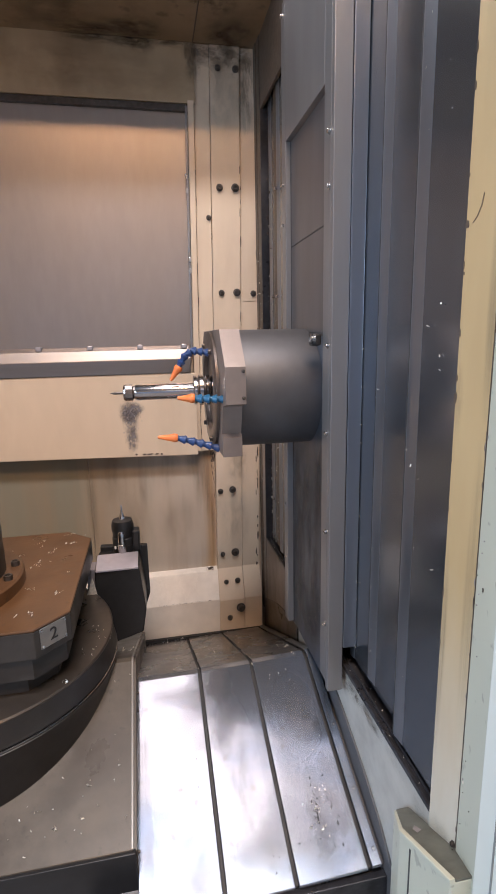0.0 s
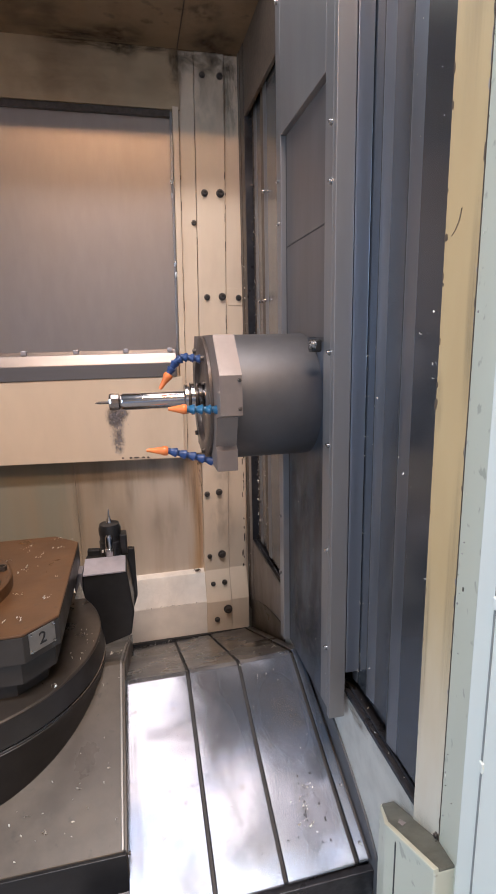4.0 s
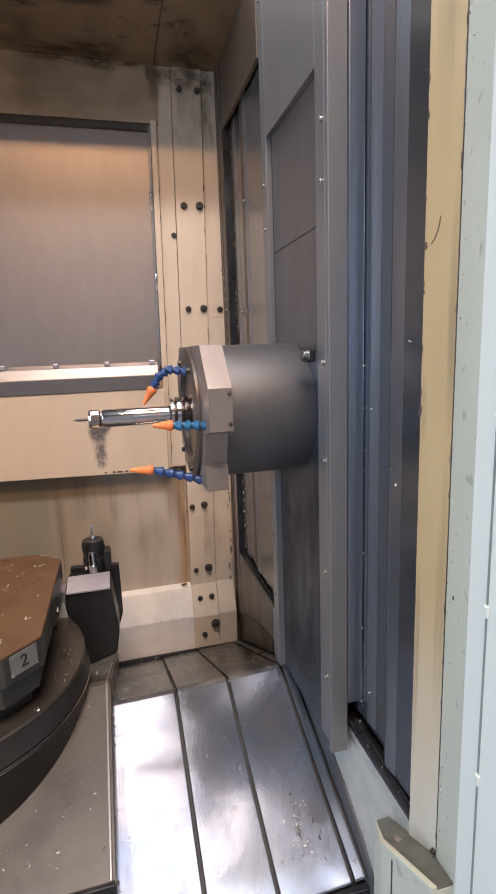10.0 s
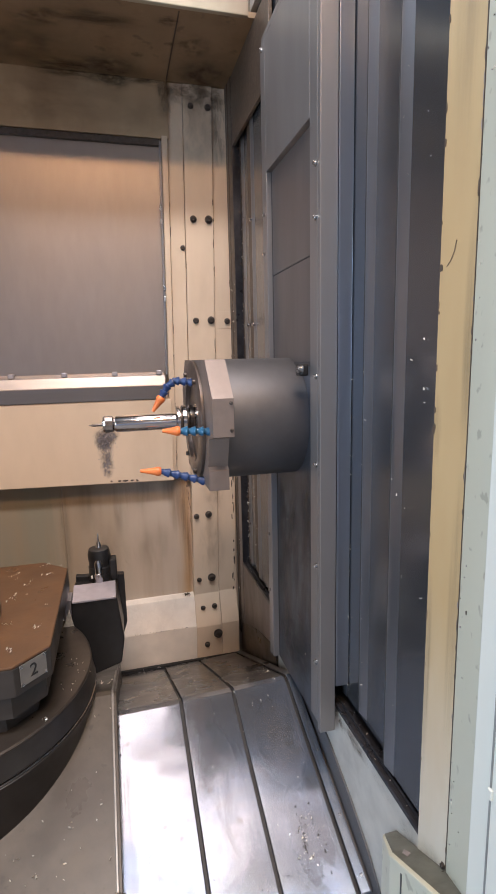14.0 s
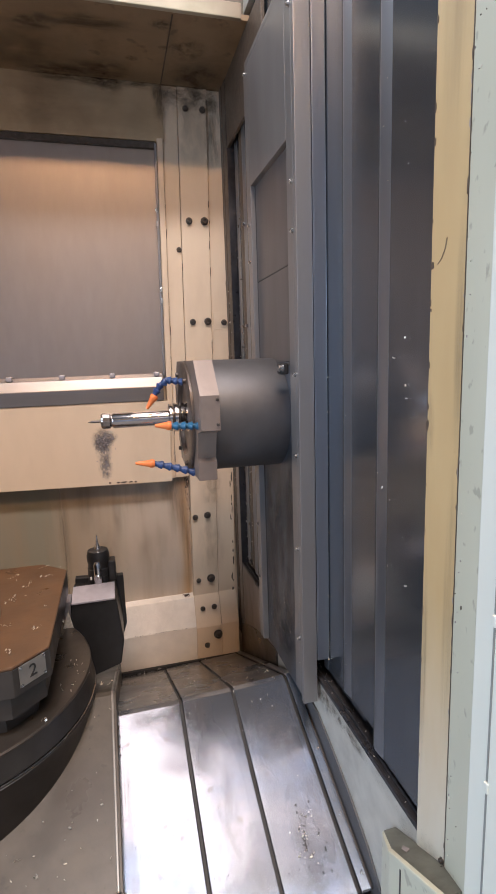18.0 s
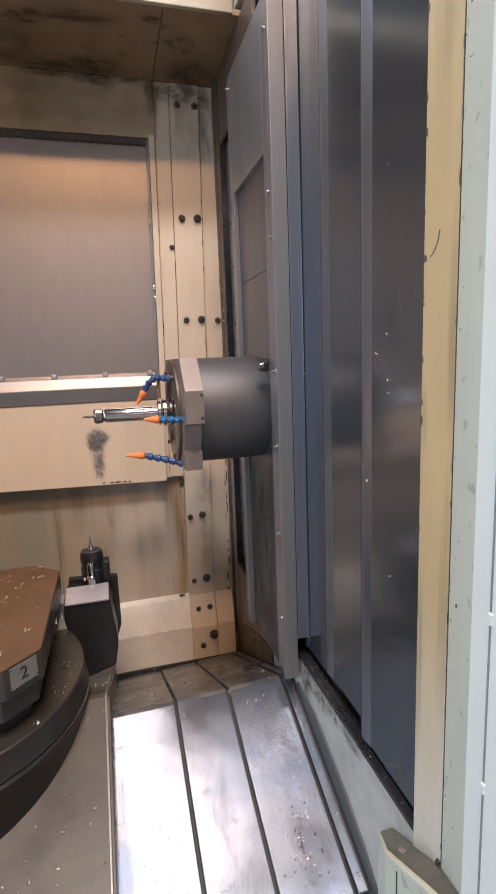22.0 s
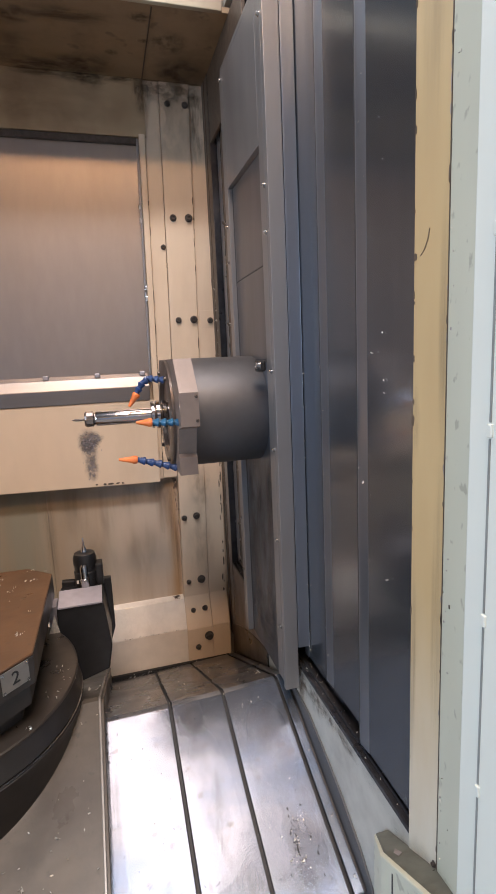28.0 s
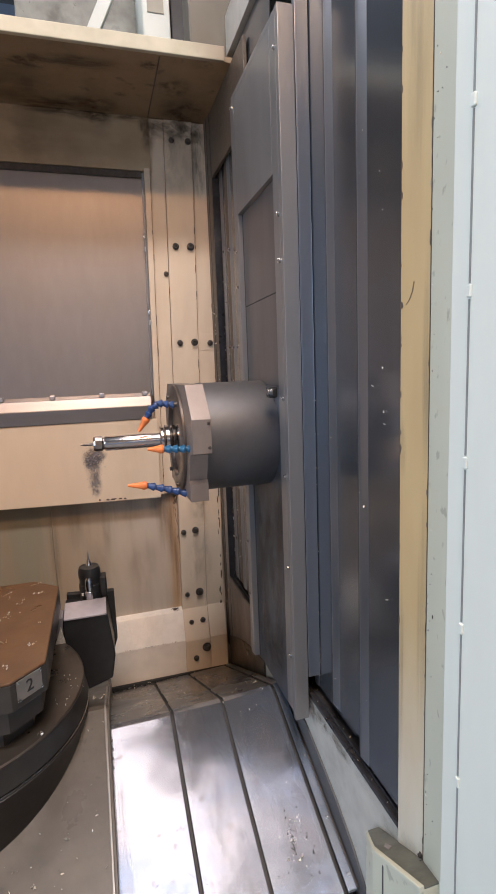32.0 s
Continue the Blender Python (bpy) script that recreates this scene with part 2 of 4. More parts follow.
DIRTY = material("brown_stained_sill", (0.235, 0.20, 0.185), 0.38, 0.3, 0.1, 14, (1, 1, 0.4), 0.04, (0.13, 0.11, 0.095), 0.8, 4.0)
INK = material("black_ink", (0.02, 0.02, 0.02), 0.5, 0, 0.1, 40, (1, 1, 1), 0)
GASKET = material("dark_rubber_gasket", (0.04, 0.04, 0.04), 0.6, 0, 0.2, 40, (1, 1, 1), 0.03)
GREEN_SHEET = material("dull_green_sheet", (0.36, 0.335, 0.265), 0.5, 0, 0.08, 12, (1, 1, 0.3), 0.05, (0.22, 0.19, 0.12), 0.5, 2.0)
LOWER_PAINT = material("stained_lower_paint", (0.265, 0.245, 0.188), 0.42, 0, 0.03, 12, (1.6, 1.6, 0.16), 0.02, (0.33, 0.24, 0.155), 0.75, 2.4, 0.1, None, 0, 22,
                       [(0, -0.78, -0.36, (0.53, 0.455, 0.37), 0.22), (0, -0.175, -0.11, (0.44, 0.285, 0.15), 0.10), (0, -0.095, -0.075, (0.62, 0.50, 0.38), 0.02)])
# Paler than the wall: the overhead light on the ledge is painted in.
BEIGE_LIT = material("lit_beige_paint", (0.80, 0.73, 0.64), 0.24, 0, 0.06, 14, (1, 1, 1), 0.04, (0.42, 0.33, 0.24), 0.4, 4.0)
SCUFF = material("grey_scuffed_primer", (0.27, 0.24, 0.235), 0.5, 0, 0.15, 60, (1, 1, 1), 0.05)
GRIME = material("black_oil_grime", (0.085, 0.062, 0.045), 0.45, 0, 0.25, 60, (1, 1, 1), 0.05)
# Unseen hall paints, warm above and blue below, tint the steel's reflections.
HALL_WARM = material("warm_reflection_paint", (0.34, 0.265, 0.185), 0.7, 0, 0.08, 3, (1, 1, 1), 0.03, (0.27, 0.20, 0.14), 0.5, 0.6)
HALL_COOL = material("hall_lower_paint", (0.30, 0.36, 0.46), 0.7, 0, 0.08, 3, (1, 1, 1), 0.03, (0.25, 0.30, 0.38), 0.5, 0.6)
HALL = material("hall_concrete", (0.20, 0.20, 0.20), 0.7, 0, 0.12, 3, (1, 1, 1), 0.05, (0.15, 0.15, 0.15), 0.5, 0.6)


def film(name, color, strength=1.5, scale=3.0, stretch=1.0, rough=0.45):
    """A thin stain that thins out towards its edge, on a sheet that reaches from -1 to 1 in its own x and z."""
    m = bpy.data.materials.new(name)
    m.use_nodes = True
    n, l = m.node_tree.nodes, m.node_tree.links
    bsdf = n["Principled BSDF"]
    bsdf.inputs["Base Color"].default_value = (*color, 1)
    bsdf.inputs["Roughness"].default_value = rough

    def calc(op, a, b=0.0):
        x = n.new("ShaderNodeMath")
        x.operation = op
        for i, v in enumerate((a, b)):
            if isinstance(v, (int, float)):
                x.inputs[i].default_value = v
            else:
                l.new(v, x.inputs[i])
        return x.outputs[0]

    tc, info = n.new("ShaderNodeTexCoord"), n.new("ShaderNodeObjectInfo")
    far = n.new("ShaderNodeVectorMath")
    far.operation = "LENGTH"
    l.new(tc.outputs["Object"], far.inputs[0])
    mp = n.new("ShaderNodeMapping")
    mp.inputs["Scale"].default_value = (scale, scale, scale * stretch)
    l.new(tc.outputs["Object"], mp.inputs["Vector"])
    noise = n.new("ShaderNodeTexNoise")
    noise.noise_dimensions = "4D"
    noise.inputs["Scale"].default_value, noise.inputs["Detail"].default_value, noise.inputs["Roughness"].default_value = 1.0, 7, 0.62
    l.new(mp.outputs[0], noise.inputs["Vector"])
    l.new(calc("MULTIPLY", info.outputs["Random"], 40.0), noise.inputs["W"])
    body = calc("SUBTRACT", calc("MULTIPLY", noise.outputs[0], 2.6), 0.95)
    ramp = n.new("ShaderNodeMapRange")
    ramp.interpolation_type = "SMOOTHSTEP"
    for i, v in ((1, 1.0), (2, 0.15), (3, 0.0), (4, strength)):
        ramp.inputs[i].default_value = v
    l.new(far.outputs["Value"], ramp.inputs[0])
    alpha = calc("MULTIPLY", ramp.outputs[0], calc("MAXIMUM", body, 0.0))
    l.new(calc("MINIMUM", alpha, 0.96), bsdf.inputs["Alpha"])
    return m


OIL_FILM = film("brown_oil_film", (0.11, 0.078, 0.05), 1.15, 2.0)
FAINT_FILM = film("faint_oil_and_shade_film", (0.14, 0.097, 0.06), 0.6, 1.6)
RUN_FILM = film("orange_brown_oil_run", (0.27, 0.145, 0.065), 0.65, 1.5, 0.3)
GREY_RUN = film("grey_oil_run", (0.18, 0.142, 0.10), 0.42, 1.5, 0.35)
SCUFF_FILM = film("grey_worn_paint", (0.215, 0.195, 0.20), 1.7, 2.2)
WEAR_FILM = film("grey_handling_dirt", (0.20, 0.18, 0.13), 0.45, 1.6, 0.4)
SKIRT_FILM = film("dark_oil_film", (0.035, 0.033, 0.033), 1.1, 1.5)
STEEL_FILM = film("faint_brown_smear", (0.20, 0.165, 0.14), 0.28, 2.0, 0.8)


# ---- helpers ----
def box(bm, x0, x1, y0, y1, z0, z1, bevel=0.0):
    m = Matrix.LocRotScale(((x0 + x1) / 2, (y0 + y1) / 2, (z0 + z1) / 2), None, (abs(x1 - x0), abs(y1 - y0), abs(z1 - z0)))
    made = bmesh.ops.create_cube(bm, size=1, matrix=m)["verts"]
    if bevel:
        edges = list({e for v in made for e in v.link_edges})
        bmesh.ops.bevel(bm, geom=edges, offset=bevel, segments=2, profile=0.5, affect="EDGES")
    return bm


def boxes(*rows, bevel=0.0):
    bm = bmesh.new()
    for r in rows:
        box(bm, *r, bevel=bevel)
    return bm


def prism(points, axis, a, b, bevel=0.0):
    """A solid with the outline points, drawn out along the axis from a to b."""
    bm = bmesh.new()
    place = {"x": lambda p, d: (d, p[0], p[1]), "y": lambda p, d: (p[0], d, p[1]), "z": lambda p, d: (p[0], p[1], d)}[axis]
    low = [bm.verts.new(place(p, a)) for p in points]
    high = [bm.verts.new(place(p, b)) for p in points]
    bm.faces.new(low), bm.faces.new(high)
    for i in range(len(points)):
        j = (i + 1) % len(points)
        bm.faces.new((low[i], low[j], high[j], high[i]))
    bmesh.ops.recalc_face_normals(bm, faces=bm.faces)
    if bevel:
        bmesh.ops.bevel(bm, geom=list(bm.edges), offset=bevel, segments=2, profile=0.5, affect="EDGES")
    return bm


def lathe(profile, segments=48, turn=None, bm=None):
    """A solid of revolution about the z axis from (radius, height) rows; turn places it."""
    bm = bm or bmesh.new()
    turn = turn or Matrix()
    rings = []
    for r, h in profile:
        if r < 1e-6:
            rings.append([bm.verts.new(turn @ Vector((0, 0, h)))])
        else:
            rings.append([bm.verts.new(turn @ Vector((r * math.cos(2 * math.pi * i / segments), r * math.sin(2 * math.pi * i / segments), h)))
                          for i in range(segments)])
    for a, b in zip(rings, rings[1:]):
        for i in range(segments):
            j = (i + 1) % segments
            q = [a[i % len(a)], a[j % len(a)], b[j % len(b)], b[i % len(b)]]
            q = [v for k, v in enumerate(q) if v not in q[:k]]
            if len(q) > 2:
                bm.faces.new(q)
    for ring in (rings[0], rings[-1]):
        if len(ring) > 1:
            bm.faces.new(ring)
    bmesh.ops.recalc_face_normals(bm, faces=bm.faces)
    return bm


ALONG_X = pose(0, 0, 0, 0, 90, 0)


def mesh_of(name, bm, mat, smooth=None):
    me = bpy.data.meshes.new(name)
    bm.to_mesh(me)
    bm.free()
    me.materials.append(mat)
    if smooth is not None:
        for p in me.polygons:
            p.use_smooth = True
        me.set_sharp_from_angle(angle=radians(smooth))
    return me


def part(name, bm, mat, parent=None, label="", smooth=None):
    ob = new(name, mesh_of(name, bm, mat, smooth))
    if parent:
        ob.parent = parent
    return tagged(ob, label=label) if label else ob


def thing(name, label, category, group="", kind="", at=(0, 0, 0)):
    ob = new(name)
    ob.location = at
    return tagged(ob, label, category, group, kind)


def setting(name, bm, mat, label, category, smooth=None):
    return tagged(part(name, bm, mat, None, "", smooth), label, category, "", "structure")


def bolt_mesh(name, r, h, mat, hexed=True):
    """A bolt head lying on a wall that faces -y."""
    bm = lathe([(r * 1.35, 0), (r * 1.35, h * 0.2), (r, h * 0.22), (r, h), (r * 0.8, h * 1.12), (r * 0.45, h * 1.12), (r * 0.4, h * 0.6), (0, h * 0.6)],
               6 if hexed else 14, pose(0, 0, 0, 90, 0, 0))
    return mesh_of(name, bm, mat, 30)


BOLT_MESH = bolt_mesh("bolt", 0.0125, 0.014, BOLT, False)
SMALL_BOLT = bolt_mesh("bolt", 0.008, 0.010, BRIGHT_BOLT, False)


def bolt(parent, x, y, z, mesh=None, turn=0, scale=1.0):
    """turn: degrees about z; 0 faces -y, -90 faces -x."""
    ob = new("bolt", mesh or BOLT_MESH)
    ob.parent = parent
    ob.matrix_basis = pose(x, y, z, 0, 0, turn) @ Matrix.Scale(scale, 4)
    return ob


FILMS = {}


def smear(parent, mat, x, y, z, rx, rz, turn=None):
    """A stain of the film mat round a place; it faces -y unless turned."""
    if mat.name not in FILMS:
        me = bpy.data.meshes.new("stain")
        rim = [2 * math.pi * i / 28 for i in range(28)]
        me.from_pydata([(math.cos(a), 0, math.sin(a)) for a in rim], [], [list(range(28))])
        me.materials.append(mat)
        FILMS[mat.name] = me
    ob = new("stain", FILMS[mat.name])
    ob.parent = parent
    ob.matrix_basis = Matrix.Translation((x, y, z)) @ (turn or Matrix()) @ Matrix.Diagonal((rx, 1, rz, 1))
    return ob


FACE_DOWN, FACE_LEFT = pose(0, 0, 0, 90, 0, 0), pose(0, 0, 0, 0, 0, -90)

# travel of the column along the wall: seconds, metres
TRAVEL = [
    (0.0, -0.0000), (0.5, -0.0176), (1.0, -0.0321), (1.5, -0.0522), (2.0, -0.0670), (2.5, -0.0834),
    (3.0, -0.0997), (3.5, -0.1157), (5.5, -0.1764), (6.0, -0.1960), (6.5, -0.2093), (7.0, -0.2231),
    (7.5, -0.2379), (8.0, -0.2518), (8.5, -0.2548), (9.0, -0.2427), (9.5, -0.2254), (10.0, -0.2082),
    (10.5, -0.1916), (11.0, -0.1729), (11.5, -0.1580), (12.0, -0.1421), (12.5, -0.1230), (13.0, -0.1061),
    (13.5, -0.0901), (14.0, -0.0746), (14.5, -0.0567), (16.5, 0.0073), (17.0, 0.0252), (17.5, 0.0420),
    (18.0, 0.0578), (18.5, 0.0732), (19.0, 0.0901), (19.5, 0.1102), (20.0, 0.1262), (20.5, 0.1439),
    (21.0, 0.1601), (21.5, 0.1777), (22.0, 0.1952), (22.5, 0.2109), (23.0, 0.2253), (23.5, 0.2406),
    (24.0, 0.2570), (24.5, 0.2552), (25.0, 0.2391), (25.5, 0.2218), (27.5, 0.1579), (28.0, 0.1412),
    (28.5, 0.1257), (29.0, 0.1082), (29.5, 0.0933), (30.0, 0.0782), (30.5, 0.0609), (31.0, 0.0441),
    (31.5, 0.0278), (32.0, 0.0147),
]


# ---- the machine's enclosure ----
AXIS_Y, AXIS_Z = -0.915, 1.427
WALL_X = 0.183         # face of the right-hand wall
CEIL_Z = 2.893
RNG = random.Random(7)


def lean(bm, slope=0.0195, z0=2.12, drop=0.0):
    """The back wall's uprights lean a little, and its rails fall a little to the right."""
    for v in bm.verts:
        v.co.x, v.co.z = v.co.x + slope * (v.co.z - z0), v.co.z - drop * (v.co.x + 0.2)
    return bm


def blotch(cx, cz, rx, rz, y, seed, n=40, rough=0.45, thick=0.0012):
    """A thin patch of worn paint with a ragged outline on a wall that faces -y."""
    rng = random.Random(seed)
    waves = [(k, rng.uniform(0.3, 1.0) / k, rng.uniform(0, 6.28)) for k in (1, 2, 3, 5, 8, 13)]
    pts = []
    for i in range(n):
        a = 2 * math.pi * i / n
        k = 1 - rough * 0.5 * (1 + sum(w * math.sin(m * a + p) for m, w, p in waves)) - 0.08 * rng.random()
        pts.append((cx + rx * max(0.15, k) * math.cos(a), cz + rz * max(0.15, k) * math.sin(a)))
    return prism(pts, "y", y - thick, y + 0.0005)


wall_back = setting("wall_back", boxes((-2.2, 0.30, 0.05, 0.09, -0.065, 3.1)), BEIGE, "beige painted sheet steel back wall with brown oil runs", "wall")
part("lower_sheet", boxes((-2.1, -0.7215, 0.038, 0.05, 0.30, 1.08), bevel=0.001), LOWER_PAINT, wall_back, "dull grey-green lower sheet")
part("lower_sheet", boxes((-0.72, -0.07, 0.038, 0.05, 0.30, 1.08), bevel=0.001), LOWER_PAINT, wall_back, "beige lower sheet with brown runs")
part("apron", lean(prism([(-0.045, 1.012), (-0.045, 1.43), (0.05, 1.43), (0.05, 1.03)], "x", -2.1, -0.138, 0.003), 0.0195, 2.12, 0.026), BEIGE, wall_back)
part("ledge", prism([(0.05, 0.350), (-0.004, 0.338), (-0.070, 0.194), (-0.070, -0.06), (0.05, -0.06)], "x", -2.1, -0.076, 0.003), BEIGE_LIT, wall_back)
# Band below the roof: brown staining and painted shade in one colour.
part("top_band", boxes((-2.1, -0.10, -0.008, 0.05, 2.648, CEIL_Z)), BEIGE_BROWN_SHADE, wall_back)
STRIPS = {
    "main": (-0.042, 0.096, [(-0.006, 2.9), (-0.006, 0.348), (-0.078, 0.19), (-0.078, -0.06), (0.05, -0.06), (0.05, 2.9)]),
    "outer": (0.0985, 0.196, [(0.004, 2.9), (0.004, 0.348), (-0.070, 0.19), (-0.070, -0.06), (0.05, -0.06), (0.05, 2.9)]),
    "inner": (-0.116, -0.0445, [(0.0, 2.9), (0.0, 1.02), (0.05, 1.02), (0.05, 2.9)]),
    "post": (-0.146, -0.1185, [(-0.012, 2.66), (-0.012, 1.02), (0.05, 1.02), (0.05, 2.66)]),
}
for x0, x1, outline in STRIPS.values():
    part("corner_strip", lean(prism(outline, "x", x0, x1, 0.002)), BEIGE, wall_back)
part("seam_plate", lean(boxes((0.108, 0.190, 0.001, 0.006, 1.775, 1.86), bevel=0.001)), BEIGE, wall_back)
for x, y, z, k in ((0.0, -0.007, 2.297, 1), (0.076, -0.007, 2.298, 1.15), (-0.056, -0.001, 2.163, 0.75), (-0.006, -0.007, 1.815, 0.9), (0.071, -0.007, 1.817, 1.1),
                   (0.156, 0.000, 1.812, 0.9), (-0.046, -0.007, 0.792, 0.9), (0.020, -0.007, 0.798, 1.1), (-0.045, -0.007, 0.431, 0.8), (0.024, -0.007, 0.438, 1.3),
                   (-0.036, -0.042, 0.282, 0.8), (0.028, -0.042, 0.285, 0.9), (0.036, -0.079, 0.141, 1.45), (-0.026, -0.079, 0.085, 0.9),
                   (0.008, -0.007, 2.80, 0.8), (0.09, -0.007, 2.80, 0.9)):
    bolt(wall_back, x, y, z, None, 0, k)


def speckle(rows, y, seed, thick=0.0009, rough=0.5):
    """Many small flat patches of one stain on a wall that faces -y: rows are (x, z, rx, rz)."""
    rng = random.Random(seed)
    bm = bmesh.new()
    for x, z, rx, rz in rows:
        n = 9 if max(rx, rz) < 0.006 else 16
        rim = [(x + rx * k * math.cos(a), z + rz * k * math.sin(a)) for a, k in ((2 * math.pi * i / n, 1 - rough * rng.random()) for i in range(n))]
        d = y - thick - rng.random() * 0.0006
        front = [bm.verts.new((p, d, q)) for p, q in rim]
        back = [bm.verts.new((p, y + 0.0005, q)) for p, q in rim]
        bm.faces.new(front)
        for i in range(n):
            j = (i + 1) % n
            bm.faces.new((front[i], back[i], back[j], front[j]))
    bmesh.ops.recalc_face_normals(bm, faces=bm.faces)
    return bm


def scatter(seed, count, x, z, sx, sz, lo, hi, tall=1.0):
    """Rows for speckle(), thickest round (x, z)."""
    rng = random.Random(seed)
    rows = []
    for _ in range(count):
        r = lo + (hi - lo) * rng.random() ** 2
        rows.append((rng.gauss(x, sx), rng.gauss(z, sz), r, r * tall * rng.uniform(0.6, 1.5)))
    return rows


for x, z, rx, rz in ((-0.490, 1.256, 0.062, 0.066), (-0.484, 1.246, 0.058, 0.052), (-0.462, 1.262, 0.055, 0.040), (-0.502, 1.236, 0.045, 0.060), (-0.488, 1.19, 0.045, 0.075), (-0.486, 1.11, 0.040, 0.075)):
    smear(wall_back, SCUFF_FILM, x, -0.0465 - 0.0001 * (x + z), z, rx, rz)
rows = scatter(3, 10, -0.489, 1.252, 0.019, 0.022, 0.002, 0.006) + scatter(5, 16, -0.495, 1.195, 0.022, 0.028, 0.001, 0.004, 1.4)
rows += scatter(6, 34, -0.487, 1.125, 0.020, 0.035, 0.0008, 0.0036, 1.4) + scatter(8, 14, -0.40, 1.20, 0.05, 0.05, 0.0006, 0.0022)
tagged(part("scuff", speckle(rows, -0.0455, 9), SCUFF, wall_back, "worn grey scuff in the paint"), kind="stuff")
for x, r in ((-0.43, 0.012), (-0.40, 0.02), (-0.37, 0.012), (-0.345, 0.009), (-0.47, 0.008)):
    part("scuff", blotch(x, 1.024 - 0.026 * (x + 0.2), r, 0.006, -0.0455, int(-x * 1000), 12, 0.5), GRIME, wall_back)

for i in range(46):
    z = RNG.uniform(0.25, 2.5)
    part("oil_stain", lean(blotch(0.184 + RNG.gauss(0, 0.004), z, RNG.uniform(0.002, 0.006), RNG.uniform(0.006, 0.04), 0.0035, 400 + i, 14, 0.6)), GRIME, wall_back)
for i in range(26):
    x, z = RNG.choice((-0.043, 0.097, -0.117)) + RNG.gauss(0, 0.001), RNG.uniform(1.08, 2.4)
    part("oil_stain", lean(blotch(x, z, RNG.uniform(0.0012, 0.003), RNG.uniform(0.008, 0.05), -0.0065, 500 + i, 14, 0.6)), GRIME, wall_back)

for x, z, rx, rz in ((-0.105, 0.85, 0.045, 0.34), (-0.12, 0.97, 0.07, 0.16), (-0.155, 0.90, 0.04, 0.26), (-0.09, 0.60, 0.03, 0.3)):
    smear(wall_back, RUN_FILM, x, 0.0368 - 0.0002 * z, z, rx, rz)
for x, z, rx, rz in ((-0.22, 0.98, 0.10, 0.14), (-0.33, 0.96, 0.09, 0.18), (-0.45, 0.90, 0.07, 0.26), (-0.60, 0.92, 0.10, 0.22), (-0.72, 0.75, 0.04, 0.36), (-0.50, 0.60, 0.12, 0.25), (-0.28, 0.62, 0.16, 0.2)):
    smear(wall_back, GREY_RUN, x, 0.0360 - 0.0002 * z, z, rx, rz)
for x, y, z, rx, rz in ((0.03, -0.0078, 0.62, 0.09, 0.25), (0.05, -0.0078, 0.95, 0.08, 0.18)):
    smear(wall_back, FAINT_FILM, x, y, z, rx, rz)
tagged(part("oil_stain", speckle(scatter(15, 60, -0.078, 0.96, 0.006, 0.10, 0.001, 0.004, 3.0), 0.0375, 16), GRIME, wall_back), kind="stuff")
tagged(part("oil_stain", speckle(scatter(17, 16, -0.118, 0.353, 0.016, 0.004, 0.002, 0.007), -0.001, 18), GRIME, wall_back), kind="stuff")
tagged(part("chipped_edge", speckle(scatter(19, 34, -0.26, 0.197, 0.10, 0.0015, 0.0012, 0.004, 0.5), -0.0705, 20), GRIME, wall_back), kind="stuff")

panel = thing("access_panel", "brushed stainless steel panel with a folded bottom ledge", "panel")
part("sheet", lean(boxes((-2.05, -0.152, 0.016, 0.03, 1.52, 2.642), bevel=0.001)), STAINLESS, panel)
part("ledge", lean(prism([(0.016, 1.565), (-0.030, 1.548), (-0.050, 1.500), (-0.050, 1.432), (0.03, 1.432), (0.03, 1.565)], "x", -2.05, -0.165, 0.003)), DULL_LEDGE, panel)
part("side_fold", lean(boxes((-0.158, -0.148, -0.006, 0.03, 1.55, 2.64), bevel=0.002)), COLUMN, panel)
# Dark steel here paints the shade along the panel's top.
part("shaded_top_fold", boxes((-2.05, -0.145, -0.004, 0.03, 2.618, 2.646), bevel=0.002), BOLT, panel)
for x in (-1.36, -1.125, -0.89, -0.655, -0.42, -0.205):
    part("clip", boxes((x - 0.013, x + 0.013, -0.030, 0.012, 1.552, 1.573), bevel=0.004), PALE_PLATE, panel)
for z in (2.34, 2.28, 1.97, 1.92):
    part("clip", boxes((-0.160, -0.150, -0.012, 0.0, z - 0.012, z + 0.012), bevel=0.002), BRIGHT_BOLT, panel)

wall_right = setting("wall_right", boxes((WALL_X, 0.40, -1.90, 0.05, -0.065, 0.538), (WALL_X, 0.40, -0.105, 0.05, 0.538, 3.1), (WALL_X, 0.40, -1.90, -1.745, 0.538, 3.1),
                                         (WALL_X, 0.40, -1.745, -0.105, 2.95, 3.1)), SILL, "grey steel side wall with a tall opening for sliding covers", "wall")
part("near_post", boxes((WALL_X - 0.005, WALL_X, -1.846, -1.745, 0.42, 3.1), bevel=0.002), OCHRE, wall_right, "yellowed beige painted post with chipped edges")
part("far_jamb", boxes((WALL_X - 0.004, 0.36, -0.112, -0.105, 0.545, 2.95)), RAIL, wall_right)
part("far_post", boxes((WALL_X - 0.005, WALL_X, -0.104, -0.046, 0.10, 1.10), bevel=0.002), POST, wall_right, "grey-brown oily corner post")
part("far_post", boxes((WALL_X - 0.005, WALL_X, -0.104, -0.046, 1.1005, 2.9), bevel=0.002), GRIME, wall_right, "black oily upper corner post")
part("crust_plate", boxes((0.2145, 0.2185, -0.215, -0.113, 0.546, 2.94)), GRIME, wall_right)
part("corner_seal", boxes((WALL_X - 0.008, WALL_X, -0.0455, 0.003, 0.10, 2.9), bevel=0.003), GRIME, wall_right, "black corner seal crusted with chips")
part("header", boxes((WALL_X - 0.003, 0.1945, -0.70, -0.1045, 2.60, 2.892), bevel=0.002), GRIME, wall_right, "oily black-brown header over the rear covers")
